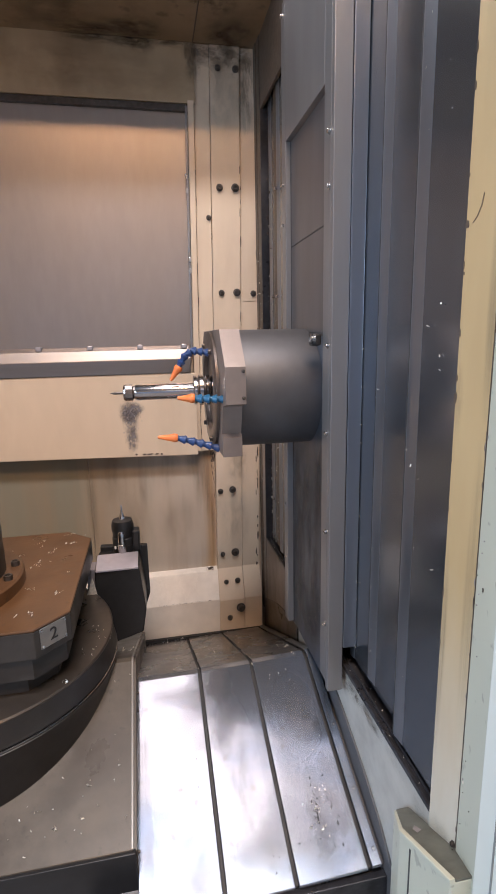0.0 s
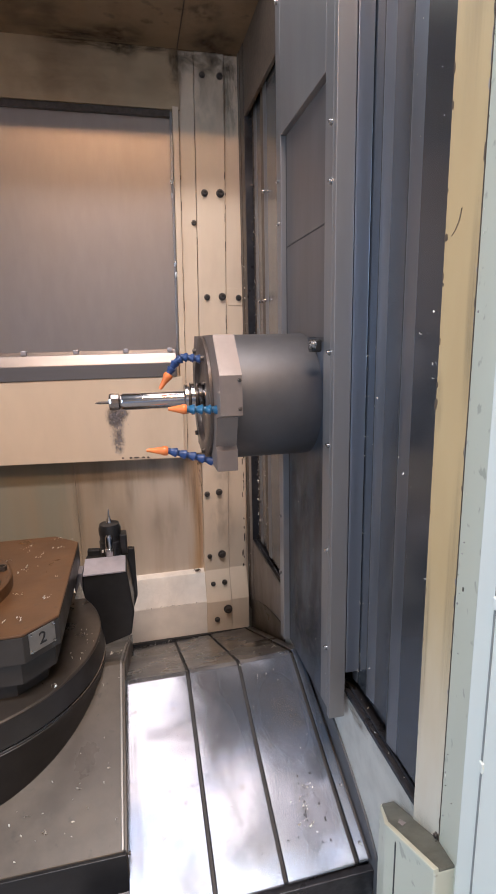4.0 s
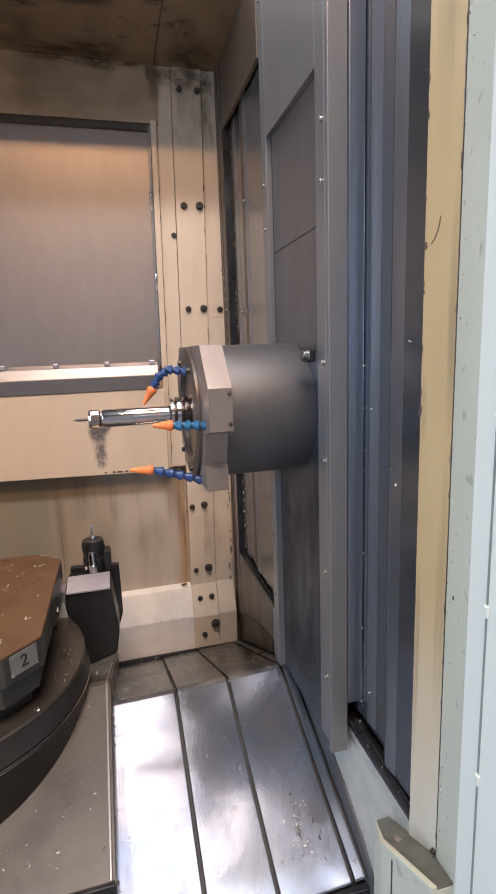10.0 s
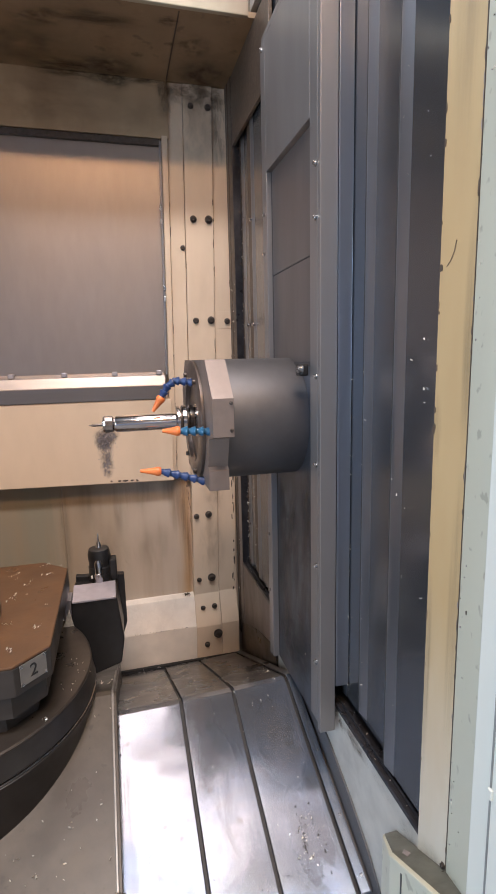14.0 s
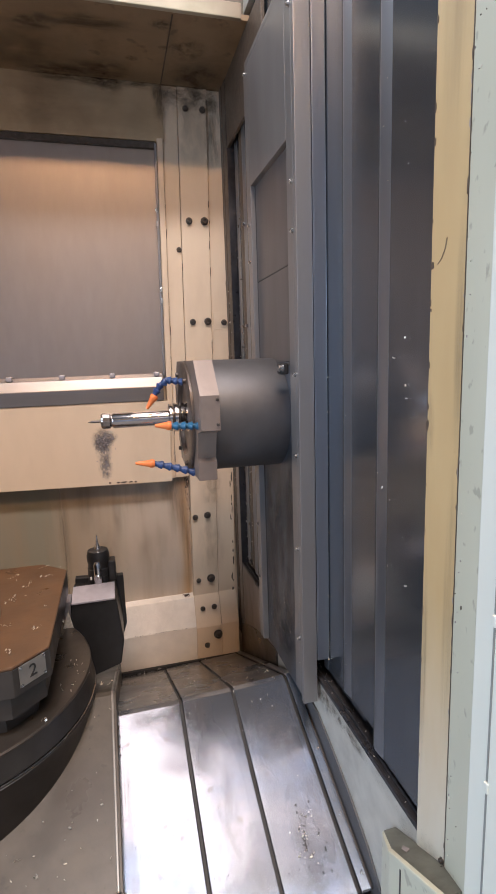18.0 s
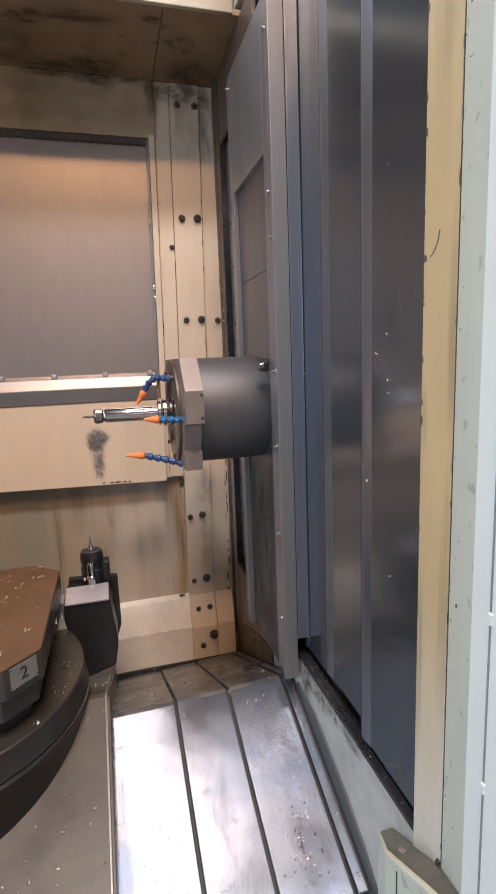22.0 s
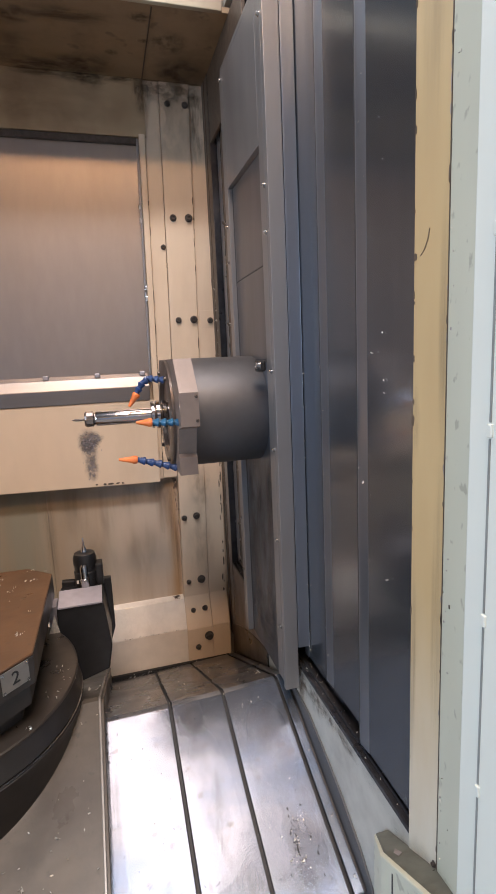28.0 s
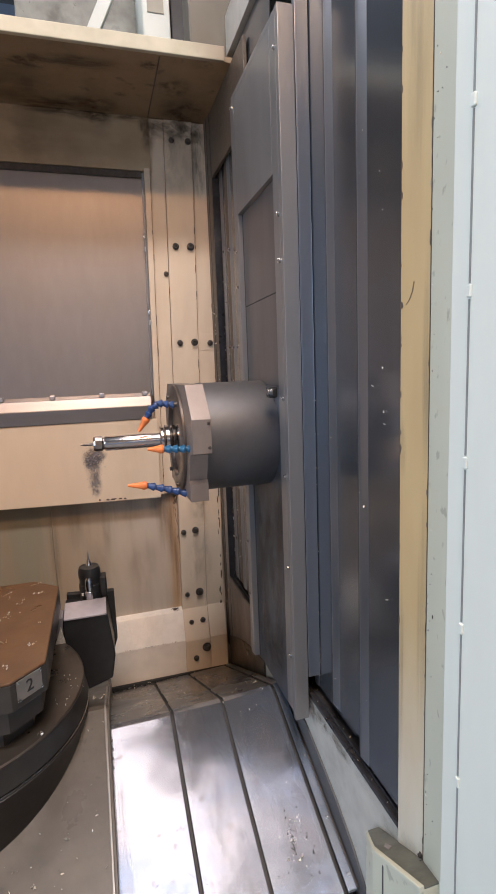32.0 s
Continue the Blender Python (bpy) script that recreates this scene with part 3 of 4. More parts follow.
part("rail_ridge", boxes((0.197, 0.202, -1.742, -0.108, 0.5445, 0.553), bevel=0.001), RAIL, wall_right)
# Dark wedge on the wall between the floor plates and the sill.
part("foot_strip", prism([(-1.60, 0.06), (-1.0, 0.34), (-1.0, 0.425), (-1.16, 0.41), (-1.27, 0.37), (-1.40, 0.315), (-1.515, 0.25), (-1.575, 0.20), (-1.60, 0.17)], "x", WALL_X - 0.007, WALL_X, 0.001), FOOT, wall_right, "dark grey wedge-shaped strip along the foot of the wall")
part("rail", boxes((WALL_X + 0.004, 0.35, -1.742, -0.108, 0.530, 0.544), bevel=0.003), RAIL, wall_right, "oily black guide rail full of chips")
part("rail_lip", boxes((WALL_X - 0.002, WALL_X + 0.0035, -1.742, -0.108, 0.532, 0.547), bevel=0.001), RAIL, wall_right)
part("cavity", boxes((0.36, 0.38, -1.745, -0.105, 0.545, 2.95)), RAIL, wall_right)
part("dirty_sheet", boxes((WALL_X - 0.0015, WALL_X, -0.70, -0.11, 0.001, 0.531)), DIRTY, wall_right, "brown stained patch of the wall")
part("oil_sheet", prism([(-0.70, -0.06), (-0.048, -0.06), (-0.048, 0.165), (-0.20, 0.235), (-0.38, 0.30), (-0.55, 0.345), (-0.70, 0.375)], "x", WALL_X - 0.0065, WALL_X - 0.0016, 0.001), DISC, wall_right, "dark oily foot of the wall")
for y, z, ry in ((-1.750, 1.772, 0.006), (-1.748, 1.475, 0.006), (-1.747, 1.08, 0.003), (-1.748, 2.05, 0.003), (-1.845, 1.62, 0.003), (-1.844, 1.40, 0.004), (-1.844, 1.33, 0.003), (-1.845, 1.0, 0.003)):
    bm = blotch(0, 0, ry, RNG.uniform(0.006, 0.014), 0, int(z * 100), 14, 0.5, 0.001)
    bm.transform(pose(WALL_X - 0.0052, y, z, 0, 0, -90))
    part("paint_chip", bm, GRIME, wall_right)
for a, b in (((-1.765, 1.774), (-1.776, 1.782)), ((-1.776, 1.782), (-1.786, 1.797)), ((-1.786, 1.797), (-1.791, 1.815))):
    part("scratch", prism([a, b, (b[0] - 0.002, b[1]), (a[0] - 0.002, a[1])], "x", WALL_X - 0.0062, WALL_X - 0.0045), SOFT_GRIME, wall_right)

for i, (y, z, ry, rz) in enumerate(((-1.13, 0.505, 0.09, 0.05), (-1.22, 0.500, 0.06, 0.06), (-1.30, 0.508, 0.07, 0.04), (-1.42, 0.512, 0.10, 0.03), (-1.08, 0.47, 0.06, 0.10), (-1.58, 0.515, 0.08, 0.03), (-1.70, 0.505, 0.05, 0.05), (-1.73, 0.46, 0.06, 0.05))):
    smear(wall_right, STEEL_FILM if i > 4 else OIL_FILM, WALL_X - 0.0025 - 0.0001 * i, y, z, ry, rz, FACE_LEFT)
for i, (y, z, ry, rz) in enumerate(((-1.755, 1.47, 0.02, 0.08), (-1.835, 1.65, 0.016, 0.25), (-1.83, 1.1, 0.02, 0.35), (-1.755, 0.95, 0.015, 0.3), (-1.80, 2.3, 0.05, 0.5), (-1.80, 0.52, 0.06, 0.06))):
    smear(wall_right, WEAR_FILM, WALL_X - 0.0058 - 0.0001 * i, y, z, ry, rz, FACE_LEFT)

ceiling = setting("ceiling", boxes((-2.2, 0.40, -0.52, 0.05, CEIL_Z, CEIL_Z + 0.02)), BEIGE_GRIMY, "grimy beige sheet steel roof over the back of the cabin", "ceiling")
part("lip", boxes((-2.2, 0.155, -0.535, -0.515, CEIL_Z - 0.004, CEIL_Z + 0.05), bevel=0.003), LIP_OLIVE, ceiling, "olive folded front edge of the roof")
part("seam", boxes((-0.105, -0.10, -0.50, -0.02, CEIL_Z - 0.003, CEIL_Z)), GRIME, ceiling)
for x, z, rx, rz in ((-0.36, 2.885, 0.16, 0.045), (-0.33, 2.87, 0.08, 0.05), (-0.52, 2.885, 0.20, 0.03), (-0.16, 2.885, 0.14, 0.03), (-0.02, 2.86, 0.14, 0.075), (0.09, 2.85, 0.12, 0.09), (0.14, 2.72, 0.05, 0.22), (-0.11, 2.83, 0.05, 0.12)):
    smear(wall_back, OIL_FILM, x, -0.0132 - 0.0001 * rx, z, rx, rz)
# Broad faint oil films that also paint roof shade on the wall top.
for x, z, rx, rz in ((-0.6, 2.76, 0.5, 0.16), (0.03, 2.70, 0.16, 0.24), (-0.3, 2.74, 0.3, 0.12)):
    smear(wall_back, FAINT_FILM, x, -0.0126, z, rx, rz)
for i, (x, y, rx, ry) in enumerate(((-0.36, -0.09, 0.17, 0.10), (-0.55, -0.05, 0.20, 0.07), (-0.42, -0.40, 0.24, 0.06), (-0.62, -0.36, 0.12, 0.06), (-0.14, -0.44, 0.06, 0.04), (-0.02, -0.30, 0.10, 0.10), (0.05, -0.10, 0.14, 0.14), (-0.24, -0.20, 0.035, 0.025), (-0.12, -0.30, 0.03, 0.02), (-0.7, -0.2, 0.3, 0.2))):
    smear(ceiling, OIL_FILM if i < 8 else FAINT_FILM, x, y, CEIL_Z - 0.0035 - 0.0001 * i, rx, ry, FACE_DOWN)
setting("roof_beam", boxes((0.03, 0.44, -0.46, -0.34, CEIL_Z + 0.022, 3.5), bevel=0.01), ROOF_OLIVE, "olive-beige roof upstand beside the column", "beam")

# ---- way covers on the bed ----
RIDGE_Y, RIDGE_Z = -0.943, 0.407


def roof_z(y, lift=0.0):
    return RIDGE_Z + lift - (0.42 if y < RIDGE_Y else 0.482) * abs(y - RIDGE_Y)


def roof_plate(x0, x1, lift, near=-1.555, far=-0.03, thick=0.008, tilt=0.0):
    """A pitched plate; tilt lifts its right edge."""
    ys = [near] + [y for y in (RIDGE_Y - 0.012, RIDGE_Y + 0.012) if near < y < far] + [far]
    pts = [(y, roof_z(y, lift)) for y in ys] + [(y, roof_z(y, lift - thick)) for y in reversed(ys)]
    bm = prism(pts, "x", x0, x1, 0.002)
    for v in bm.verts:
        v.co.z += tilt * (v.co.x - x0)
    return bm


way_cover = thing("way_cover", "worn steel telescopic cover plates, pitched like a roof", "way cover")
for x0, x1, lift, tilt in ((-0.491, -0.273, -0.001, 0.01), (-0.262, -0.081, 0.0055, 0.015), (-0.070, 0.126, 0.010, 0.042), (0.137, 0.166, 0.021, 0.05)):
    part("plate", roof_plate(x0, x1, lift, -1.562, RIDGE_Y + 0.02, 0.008, tilt), FLOOR_STEEL, way_cover)
    part("rear_plate", roof_plate(x0, x1, lift, RIDGE_Y + 0.0205, -0.03, 0.008, tilt), GREASY_SHADED, way_cover, "greasy steel plate behind the ridge, with shade in its colour")
for x, lift in ((-0.2675, 0.001), (-0.0755, 0.008), (0.1315, 0.015)):
    part("wiper", roof_plate(x - 0.0052, x + 0.0052, lift - 0.006), GASKET, way_cover, "black wiper lip")
part("under_plate", roof_plate(-0.62, 0.180, -0.035, -1.55), RAIL, way_cover)
part("edge_angle", roof_plate(0.166, 0.181, 0.004, -1.55, -0.9), FOOT, way_cover)
part("rear_gap", boxes((-0.62, 0.176, -0.095, -0.0785, -0.06, 0.012)), BLACK, way_cover)
part("front_edge", boxes((-0.62, 0.176, -1.575, -1.552, -0.01, 0.142), bevel=0.003), RAIL, way_cover)
ON_SLOPE = pose(0, 0, 0, -67.2, 0, 0)
for i, (x, y, count, sx, sy) in enumerate(((0.030, -1.38, 26, 0.004, 0.045), (0.022, -1.42, 12, 0.006, 0.02), (0.082, -1.40, 20, 0.008, 0.05), (-0.20, -1.40, 14, 0.05, 0.10), (-0.36, -1.30, 10, 0.06, 0.16), (0.02, -1.15, 12, 0.05, 0.12), (-0.05, -1.49, 12, 0.05, 0.04))):
    bm = speckle(scatter(300 + i, count, 0, 0, sx, sy, 0.0008, 0.0032 if i < 3 else 0.002, 1.5), 0, 330 + i, 0.0006)
    bm.transform(Matrix.Translation((x, y, roof_z(y, 0.0024 if x < -0.27 else 0.009 if x < -0.08 else 0.0155))) @ ON_SLOPE)
    tagged(part("dirt_marks", bm, GASKET, way_cover), kind="stuff")
# Faint brown strips along the first plate's left edge, and patches elsewhere.
for x, y, rx, ry in ((-0.470, -1.25, 0.026, 0.36), (-0.464, -1.42, 0.022, 0.2), (-0.34, -1.48, 0.08, 0.10), (-0.18, -1.28, 0.07, 0.26), (-0.15, -1.46, 0.08, 0.14), (0.03, -1.40, 0.04, 0.13), (0.085, -1.38, 0.03, 0.12), (0.04, -1.15, 0.08, 0.15), (-0.21, -1.0, 0.05, 0.09)):
    lift = 0.0035 if x < -0.27 else 0.0105 if x < -0.08 else 0.0175
    smear(way_cover, STEEL_FILM, x, y, roof_z(y, lift), rx, ry, ON_SLOPE)
for y in (-1.205, -1.385, -1.525):
    bolt(way_cover, 0.158, y, roof_z(y, 0.019), SMALL_BOLT, -90, 0.7)

# ---- column with the spindle, which moves along the wall ----
PLATE_X = 0.118
Y_NEAR, Y_FAR = -1.222, -0.733
column = thing("spindle_column", "grey steel column cover carrying a horizontal spindle", "machine column")
part("face_plate", boxes((PLATE_X, PLATE_X + 0.05, Y_NEAR, -1.168, 0.50, 2.64), (PLATE_X, PLATE_X + 0.05, -0.772, Y_FAR, 0.45, 2.64),
                         (PLATE_X, PLATE_X + 0.05, -1.168, -0.772, 2.238, 2.64), bevel=0.002), COLUMN, column)
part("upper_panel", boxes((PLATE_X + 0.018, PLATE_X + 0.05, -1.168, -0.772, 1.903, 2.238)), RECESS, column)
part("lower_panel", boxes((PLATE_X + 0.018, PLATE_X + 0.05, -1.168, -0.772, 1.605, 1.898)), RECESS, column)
part("panel_seam", boxes((PLATE_X + 0.019, PLATE_X + 0.05, -1.168, -0.772, 1.8985, 1.9025)), GASKET, column)
part("panel_rim", boxes((PLATE_X + 0.014, PLATE_X + 0.05, -1.168, -0.772, 1.592, 1.604)), HOUSING, column)
part("skirt_panel", boxes((PLATE_X + 0.023, PLATE_X + 0.052, -1.168, -0.772, 0.45, 1.592)), SKIRT, column)
part("panel_gap", boxes((PLATE_X + 0.0172, PLATE_X + 0.0185, -0.7795, -0.7725, 1.605, 2.236)), GASKET, column)
part("panel_gap", boxes((PLATE_X + 0.0222, PLATE_X + 0.0235, -0.784, -0.7725, 0.452, 1.59)), GASKET, column)
part("flange", boxes((PLATE_X, 0.167, -1.243, -1.2225, 0.476, 2.66), bevel=0.002), COLUMN, column)
part("far_flange", boxes((PLATE_X + 0.002, 0.186, -0.7325, -0.715, 0.44, 2.64), bevel=0.002), COLUMN, column)
part("top_cap", boxes((PLATE_X + 0.001, 0.167, -1.222, -0.733, 2.641, 2.66), bevel=0.002), COLUMN, column)
for z in (2.56, 2.111, 1.979, 1.565, 1.315, 1.01, 0.70):
    bolt(column, PLATE_X, -1.214, z, SMALL_BOLT, -90, 0.75)
for z in (2.62, 2.11, 1.979, 0.95, 0.72):
    bolt(column, PLATE_X, -0.742, z, SMALL_BOLT, -90, 0.65)
at_axis = Matrix.Translation((0, AXIS_Y, AXIS_Z)) @ ALONG_X
part("spindle_housing", lathe([(0.190, 0.165), (0.190, 0.155), (0.192, 0.150), (0.192, -0.10), (0.188, -0.118)], 96, at_axis), HOUSING, column, "dark satin steel housing", 40)
for y, z, ry, rz in ((-0.90, 1.05, 0.16, 0.30), (-1.05, 0.85, 0.16, 0.35), (-0.84, 0.70, 0.10, 0.25), (-1.10, 1.15, 0.09, 0.20), (-0.95, 0.60, 0.20, 0.14)):
    smear(column, SKIRT_FILM, PLATE_X + 0.0218 - 0.0001 * z, y, z, ry, rz, FACE_LEFT)
part("housing_clamp", boxes((0.09, 0.118, -1.16, -1.12, 1.565, 1.60), bevel=0.006), BLACK, column)
bolt(column, 0.098, -1.155, 1.585, SMALL_BOLT, -90, 1.3)
HEAD_PLAN = [(-1.215, 1.515), (-1.215, 1.411), (-1.150, 1.398), (-1.115, 1.312), (-1.132, 1.302), (-1.132, 1.243), (-0.698, 1.243), (-0.698, 1.302), (-0.715, 1.312), (-0.680, 1.398),
             (-0.615, 1.411), (-0.615, 1.515), (-0.71, 1.618), (-1.12, 1.618)]


def bored_block(plan, cy, cz, r, x0, x1):
    """A block with the outline plan, drawn out along x and bored through round (cy, cz)."""
    def reach(a):
        best = 9.0
        dy, dz = math.cos(a), math.sin(a)
        for (ay, az), (by, bz) in zip(plan, plan[1:] + plan[:1]):
            ey, ez = by - ay, bz - az
            det = ey * dz - ez * dy
            if abs(det) > 1e-9:
                u = ((cy - ay) * dz - (cz - az) * dy) / det
                t = ((cy - ay) * ez - (cz - az) * ey) / det
                if -1e-6 <= u <= 1 + 1e-6 and t > 0:
                    best = min(best, t)
        return best

    angles = sorted({round(math.atan2(z - cz, y - cy), 5) for y, z in plan} | {round(-math.pi + 0.01 + 2 * math.pi * i / 60, 5) for i in range(60)})
    bm = bmesh.new()
    rings = []
    for x in (x0, x1):
        for bore in (True, False):
            rings.append([bm.verts.new((x, cy + (r if bore else reach(a)) * math.cos(a), cz + (r if bore else reach(a)) * math.sin(a))) for a in angles])
    n = len(angles)
    for i in range(n):
        j = (i + 1) % n
        for p, q in ((0, 1), (1, 3), (3, 2), (2, 0)):
            bm.faces.new((rings[p][i], rings[p][j], rings[q][j], rings[q][i]))
    bmesh.ops.recalc_face_normals(bm, faces=bm.faces)
    return bm


part("head_block", bored_block(HEAD_PLAN, AXIS_Y, AXIS_Z, 0.130, -0.177, -0.119), BLOCK, column, "brown-grey angular steel block")
part("nose_ring", lathe([(0.175, -0.1765), (0.188, -0.178), (0.188, -0.186), (0.180, -0.190), (0.135, -0.191), (0.128, -0.180), (0.126, -0.136), (0.100, -0.132), (0.0, -0.130)], 72,
                        at_axis), NOSE, column, "round spindle nose", 30)
part("spindle_hub", lathe([(0.072, -0.131), (0.072, -0.150), (0.066, -0.156), (0.058, -0.158), (0.058, -0.172), (0.052, -0.177), (0.0, -0.177)], 48, at_axis), CHROME, column, "bright spindle end", 30)
for a in (60, 130, 250, 310):
    c, d = math.cos(radians(a)), math.sin(radians(a))
    bolt(column, -0.190, AXIS_Y + 0.160 * c, AXIS_Z + 0.165 * d, BOLT_MESH, -90, 0.6)
for y, z in ((-1.2152, 1.502), (-1.2152, 1.428)):
    bolt(column, -0.126, y, z, BOLT_MESH, 0, 0.32)


def hose(points, tip, count):
    """A jointed coolant hose through the points: its core, its joints, and a cone-shaped nozzle to tip."""
    core, joints = bmesh.new(), []
    pts = [Vector(p) for p in points]
    lengths = [(b - a).length for a, b in zip(pts, pts[1:])]

    def along(d):
        for a, b, n in zip(pts, pts[1:], lengths):
            if d <= n + 1e-9:
                return a.lerp(b, d / n), (b - a).normalized()
            d -= n
        return pts[-1], (pts[-1] - pts[-2]).normalized()

    step = sum(lengths) / count
    for i in range(count):
        p, d = along(i * step)
        turn = Matrix.Translation(p) @ d.to_track_quat("Z", "Y").to_matrix().to_4x4()
        lathe([(0.0088, -step * 0.1), (0.0088, step * 1.1)], 12, turn, core)
        joints.append(lathe([(0.0090, -step * 0.02), (0.0134, step * 0.04), (0.0138, step * 0.20), (0.0122, step * 0.30), (0.0104, step * 0.58), (0.0090, step * 0.66), (0.0086, step * 0.86)], 16, turn))
    a, b = pts[-1], Vector(tip)
    n = (b - a).length
    turn = Matrix.Translation(a) @ (b - a).to_track_quat("Z", "Y").to_matrix().to_4x4()
    cone = lathe([(0.012, 0), (0.0140, n * 0.08), (0.0140, n * 0.22), (0.0118, n * 0.28), (0.005, n * 0.95), (0.0045, n)], 16, turn)
    return core, joints, cone


for points, tip, count in (
        ([(-0.190, -0.95, 1.549), (-0.239, -0.95, 1.556), (-0.264, -0.95, 1.543), (-0.276, -0.95, 1.525), (-0.285, -0.95, 1.508)], (-0.315, -0.95, 1.464), 6),
        ([(-0.171, -1.15, 1.420), (-0.258, -1.15, 1.426)], (-0.306, -1.15, 1.429), 4),
        ([(-0.175, -1.03, 1.250), (-0.234, -1.03, 1.270), (-0.306, -1.03, 1.291)], (-0.367, -1.03, 1.297), 5)):
    plastic = TEAL if count == 4 else BLUE
    core, joints, cone = hose(points, tip, count)
    h = part("coolant_hose", core, plastic, column, "jointed blue plastic coolant hose", 40)
    for joint in joints:
        part("joint", joint, plastic, h, "", 40)
    part("nozzle", cone, ORANGE, h, "orange cone-shaped nozzle", 40)

tool = thing("tool_holder", "polished steel tool holder with a collet nut and thin cutter", "tool holder")
part("drive_ring", lathe([(0.048, -0.170), (0.048, -0.180), (0.042, -0.184), (0.040, -0.186), (0.0, -0.187)], 40, at_axis), CHROME, tool, "", 30)
part("flange", lathe([(0.034, -0.184), (0.049, -0.187), (0.049, -0.199), (0.037, -0.203), (0.037, -0.207), (0.050, -0.211), (0.050, -0.222), (0.038, -0.225), (0.038, -0.228),
                      (0.047, -0.231), (0.047, -0.239), (0.026, -0.243)], 40, at_axis), CHROME, tool, "grooved gripper flange", 30)
for x in (-0.205, -0.2265):
    part("groove", lathe([(0.0370, x + 0.003), (0.0385, x + 0.0018), (0.0385, x - 0.0018), (0.0370, x - 0.003)], 40, at_axis), BOLT, tool, "dark groove", 30)
part("shank", lathe([(0.0255, -0.238), (0.0255, -0.424), (0.0225, -0.430)], 40, at_axis), CHROME, tool, "", 30)
part("collet_nut", lathe([(0.0205, -0.428), (0.0205, -0.434), (0.0265, -0.438), (0.0270, -0.460), (0.0235, -0.466), (0.010, -0.468)], 12, at_axis), DARK_STEEL, tool, "", 20)
part("cutter", lathe([(0.0042, -0.466), (0.0042, -0.496), (0.0, -0.510)], 10, at_axis), BOLT, tool, "dark thin cutter", 30)

# ---- sliding covers beside the column ----
COVERS = []


def sliding_cover(x, y_far, y_near, z0, rate, strip=0.03):
    ob = thing("sliding_cover", "tall dark grey steel sliding cover of the side wall", "machine cover", "sliding covers of the side wall")
    part("sheet", boxes((x, x + 0.004, y_near, y_far, z0, 2.94)), COVER, ob)
    fold = [(x + 0.003, y_far), (x - 0.0022, y_far), (x - 0.004, y_far - 0.0025), (x - 0.0045, y_far - 0.3 * strip), (x - 0.0035, y_far - 0.6 * strip), (x - 0.0003, y_far - 1.5 * strip), (x + 0.003, y_far - 1.5 * strip)]
    part("edge_strip", prism(fold, "z", z0 - 0.002, 2.94), COVER_EDGE, ob, "", 40)
    part("wiper", boxes((x - 0.003, x + 0.008, y_far, y_far + 0.004, z0, 2.94)), GASKET, ob)
    COVERS.append((ob, rate))
    return ob


near_cover = sliding_cover(0.213, -1.20, -1.49, 0.575, 1.0, 0.02)
part("edge_strip", boxes((0.1695, 0.211, -1.2425, -1.224, 0.624, 2.94), bevel=0.002), COVER_EDGE, near_cover)
second_cover = sliding_cover(0.208, -1.348, -1.80, 0.596, 0.68)
third_cover = sliding_cover(0.195, -1.541, -2.05, 0.569, 0.335)
far_cover = sliding_cover(0.200, -0.335, -0.95, 0.572, 0.38)
part("channel", boxes((0.2035, 0.2065, -0.3345, -0.262, 0.572, 2.94)), GRIME, far_cover, "dark oily channel")
for z in (1.77, 2.21):
    bolt(far_cover, 0.1955, -0.345, z, SMALL_BOLT, -90, 0.9)
rear_cover = sliding_cover(0.2085, -0.160, -0.60, 0.566, 0.18)
bolt(rear_cover, 0.204, -0.235, 1.775, SMALL_BOLT, -90, 0.9)

# ---- rotary table, pallet and what stands on them ----
TABLE = (-1.028, -0.90)
table = thing("rotary_table", "oily cast iron rotary table on a grey sheet steel carriage", "rotary table")
part("carriage_cover", roof_plate(-1.95, -0.500, 0.085, -1.466, -0.12, 0.01), CARRIAGE, table, "dull grey pitched sheet cover")
part("carriage_side", roof_plate(-0.4995, -0.4885, 0.078, -1.466, -0.12, 0.085), CARRIAGE, table)
part("carriage_front", boxes((-1.95, -0.492, -1.475, -1.45, 0.0, 0.268), bevel=0.002), BLACK, table)
part("edge_strip", roof_plate(-0.505, -0.497, 0.0885, -1.466, -0.45, 0.006), PLATE, table)
for y in (-1.02, -1.078, -1.438):
    bolt(table, -0.4885, y, roof_z(y, 0.030), BOLT_MESH, 90, 0.34)
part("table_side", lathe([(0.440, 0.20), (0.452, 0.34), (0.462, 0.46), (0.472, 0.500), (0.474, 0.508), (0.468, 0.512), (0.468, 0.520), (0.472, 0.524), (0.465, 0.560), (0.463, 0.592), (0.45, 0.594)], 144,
                         Matrix.Translation((*TABLE, 0))), DISC_SIDE, table, "oily dark rim", 30)
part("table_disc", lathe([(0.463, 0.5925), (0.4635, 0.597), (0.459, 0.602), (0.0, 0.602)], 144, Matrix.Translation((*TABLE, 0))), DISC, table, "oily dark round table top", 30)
part("bright_groove", lathe([(0.468, 0.5125), (0.4735, 0.5145), (0.4735, 0.5175), (0.468, 0.5195)], 144, Matrix.Translation((*TABLE, 0))), DARK_STEEL, table)

pal = [(-0.650, -1.175), (-0.735, -1.260), (-1.321, -1.260), (-1.406, -1.175), (-1.406, -0.605), (-1.308, -0.510), (-0.748, -0.515), (-0.650, -0.605)]
pallet = thing("pallet", "rust-brown steel pallet with clipped corners and scattered chips", "pallet")
part("top", prism(pal, "z", 0.817, 0.825, 0.003), PALLET, pallet, "rust-brown top face")
part("side", prism(pal, "z", 0.735, 0.8165, 0.002), PALLET_SIDE, pallet)
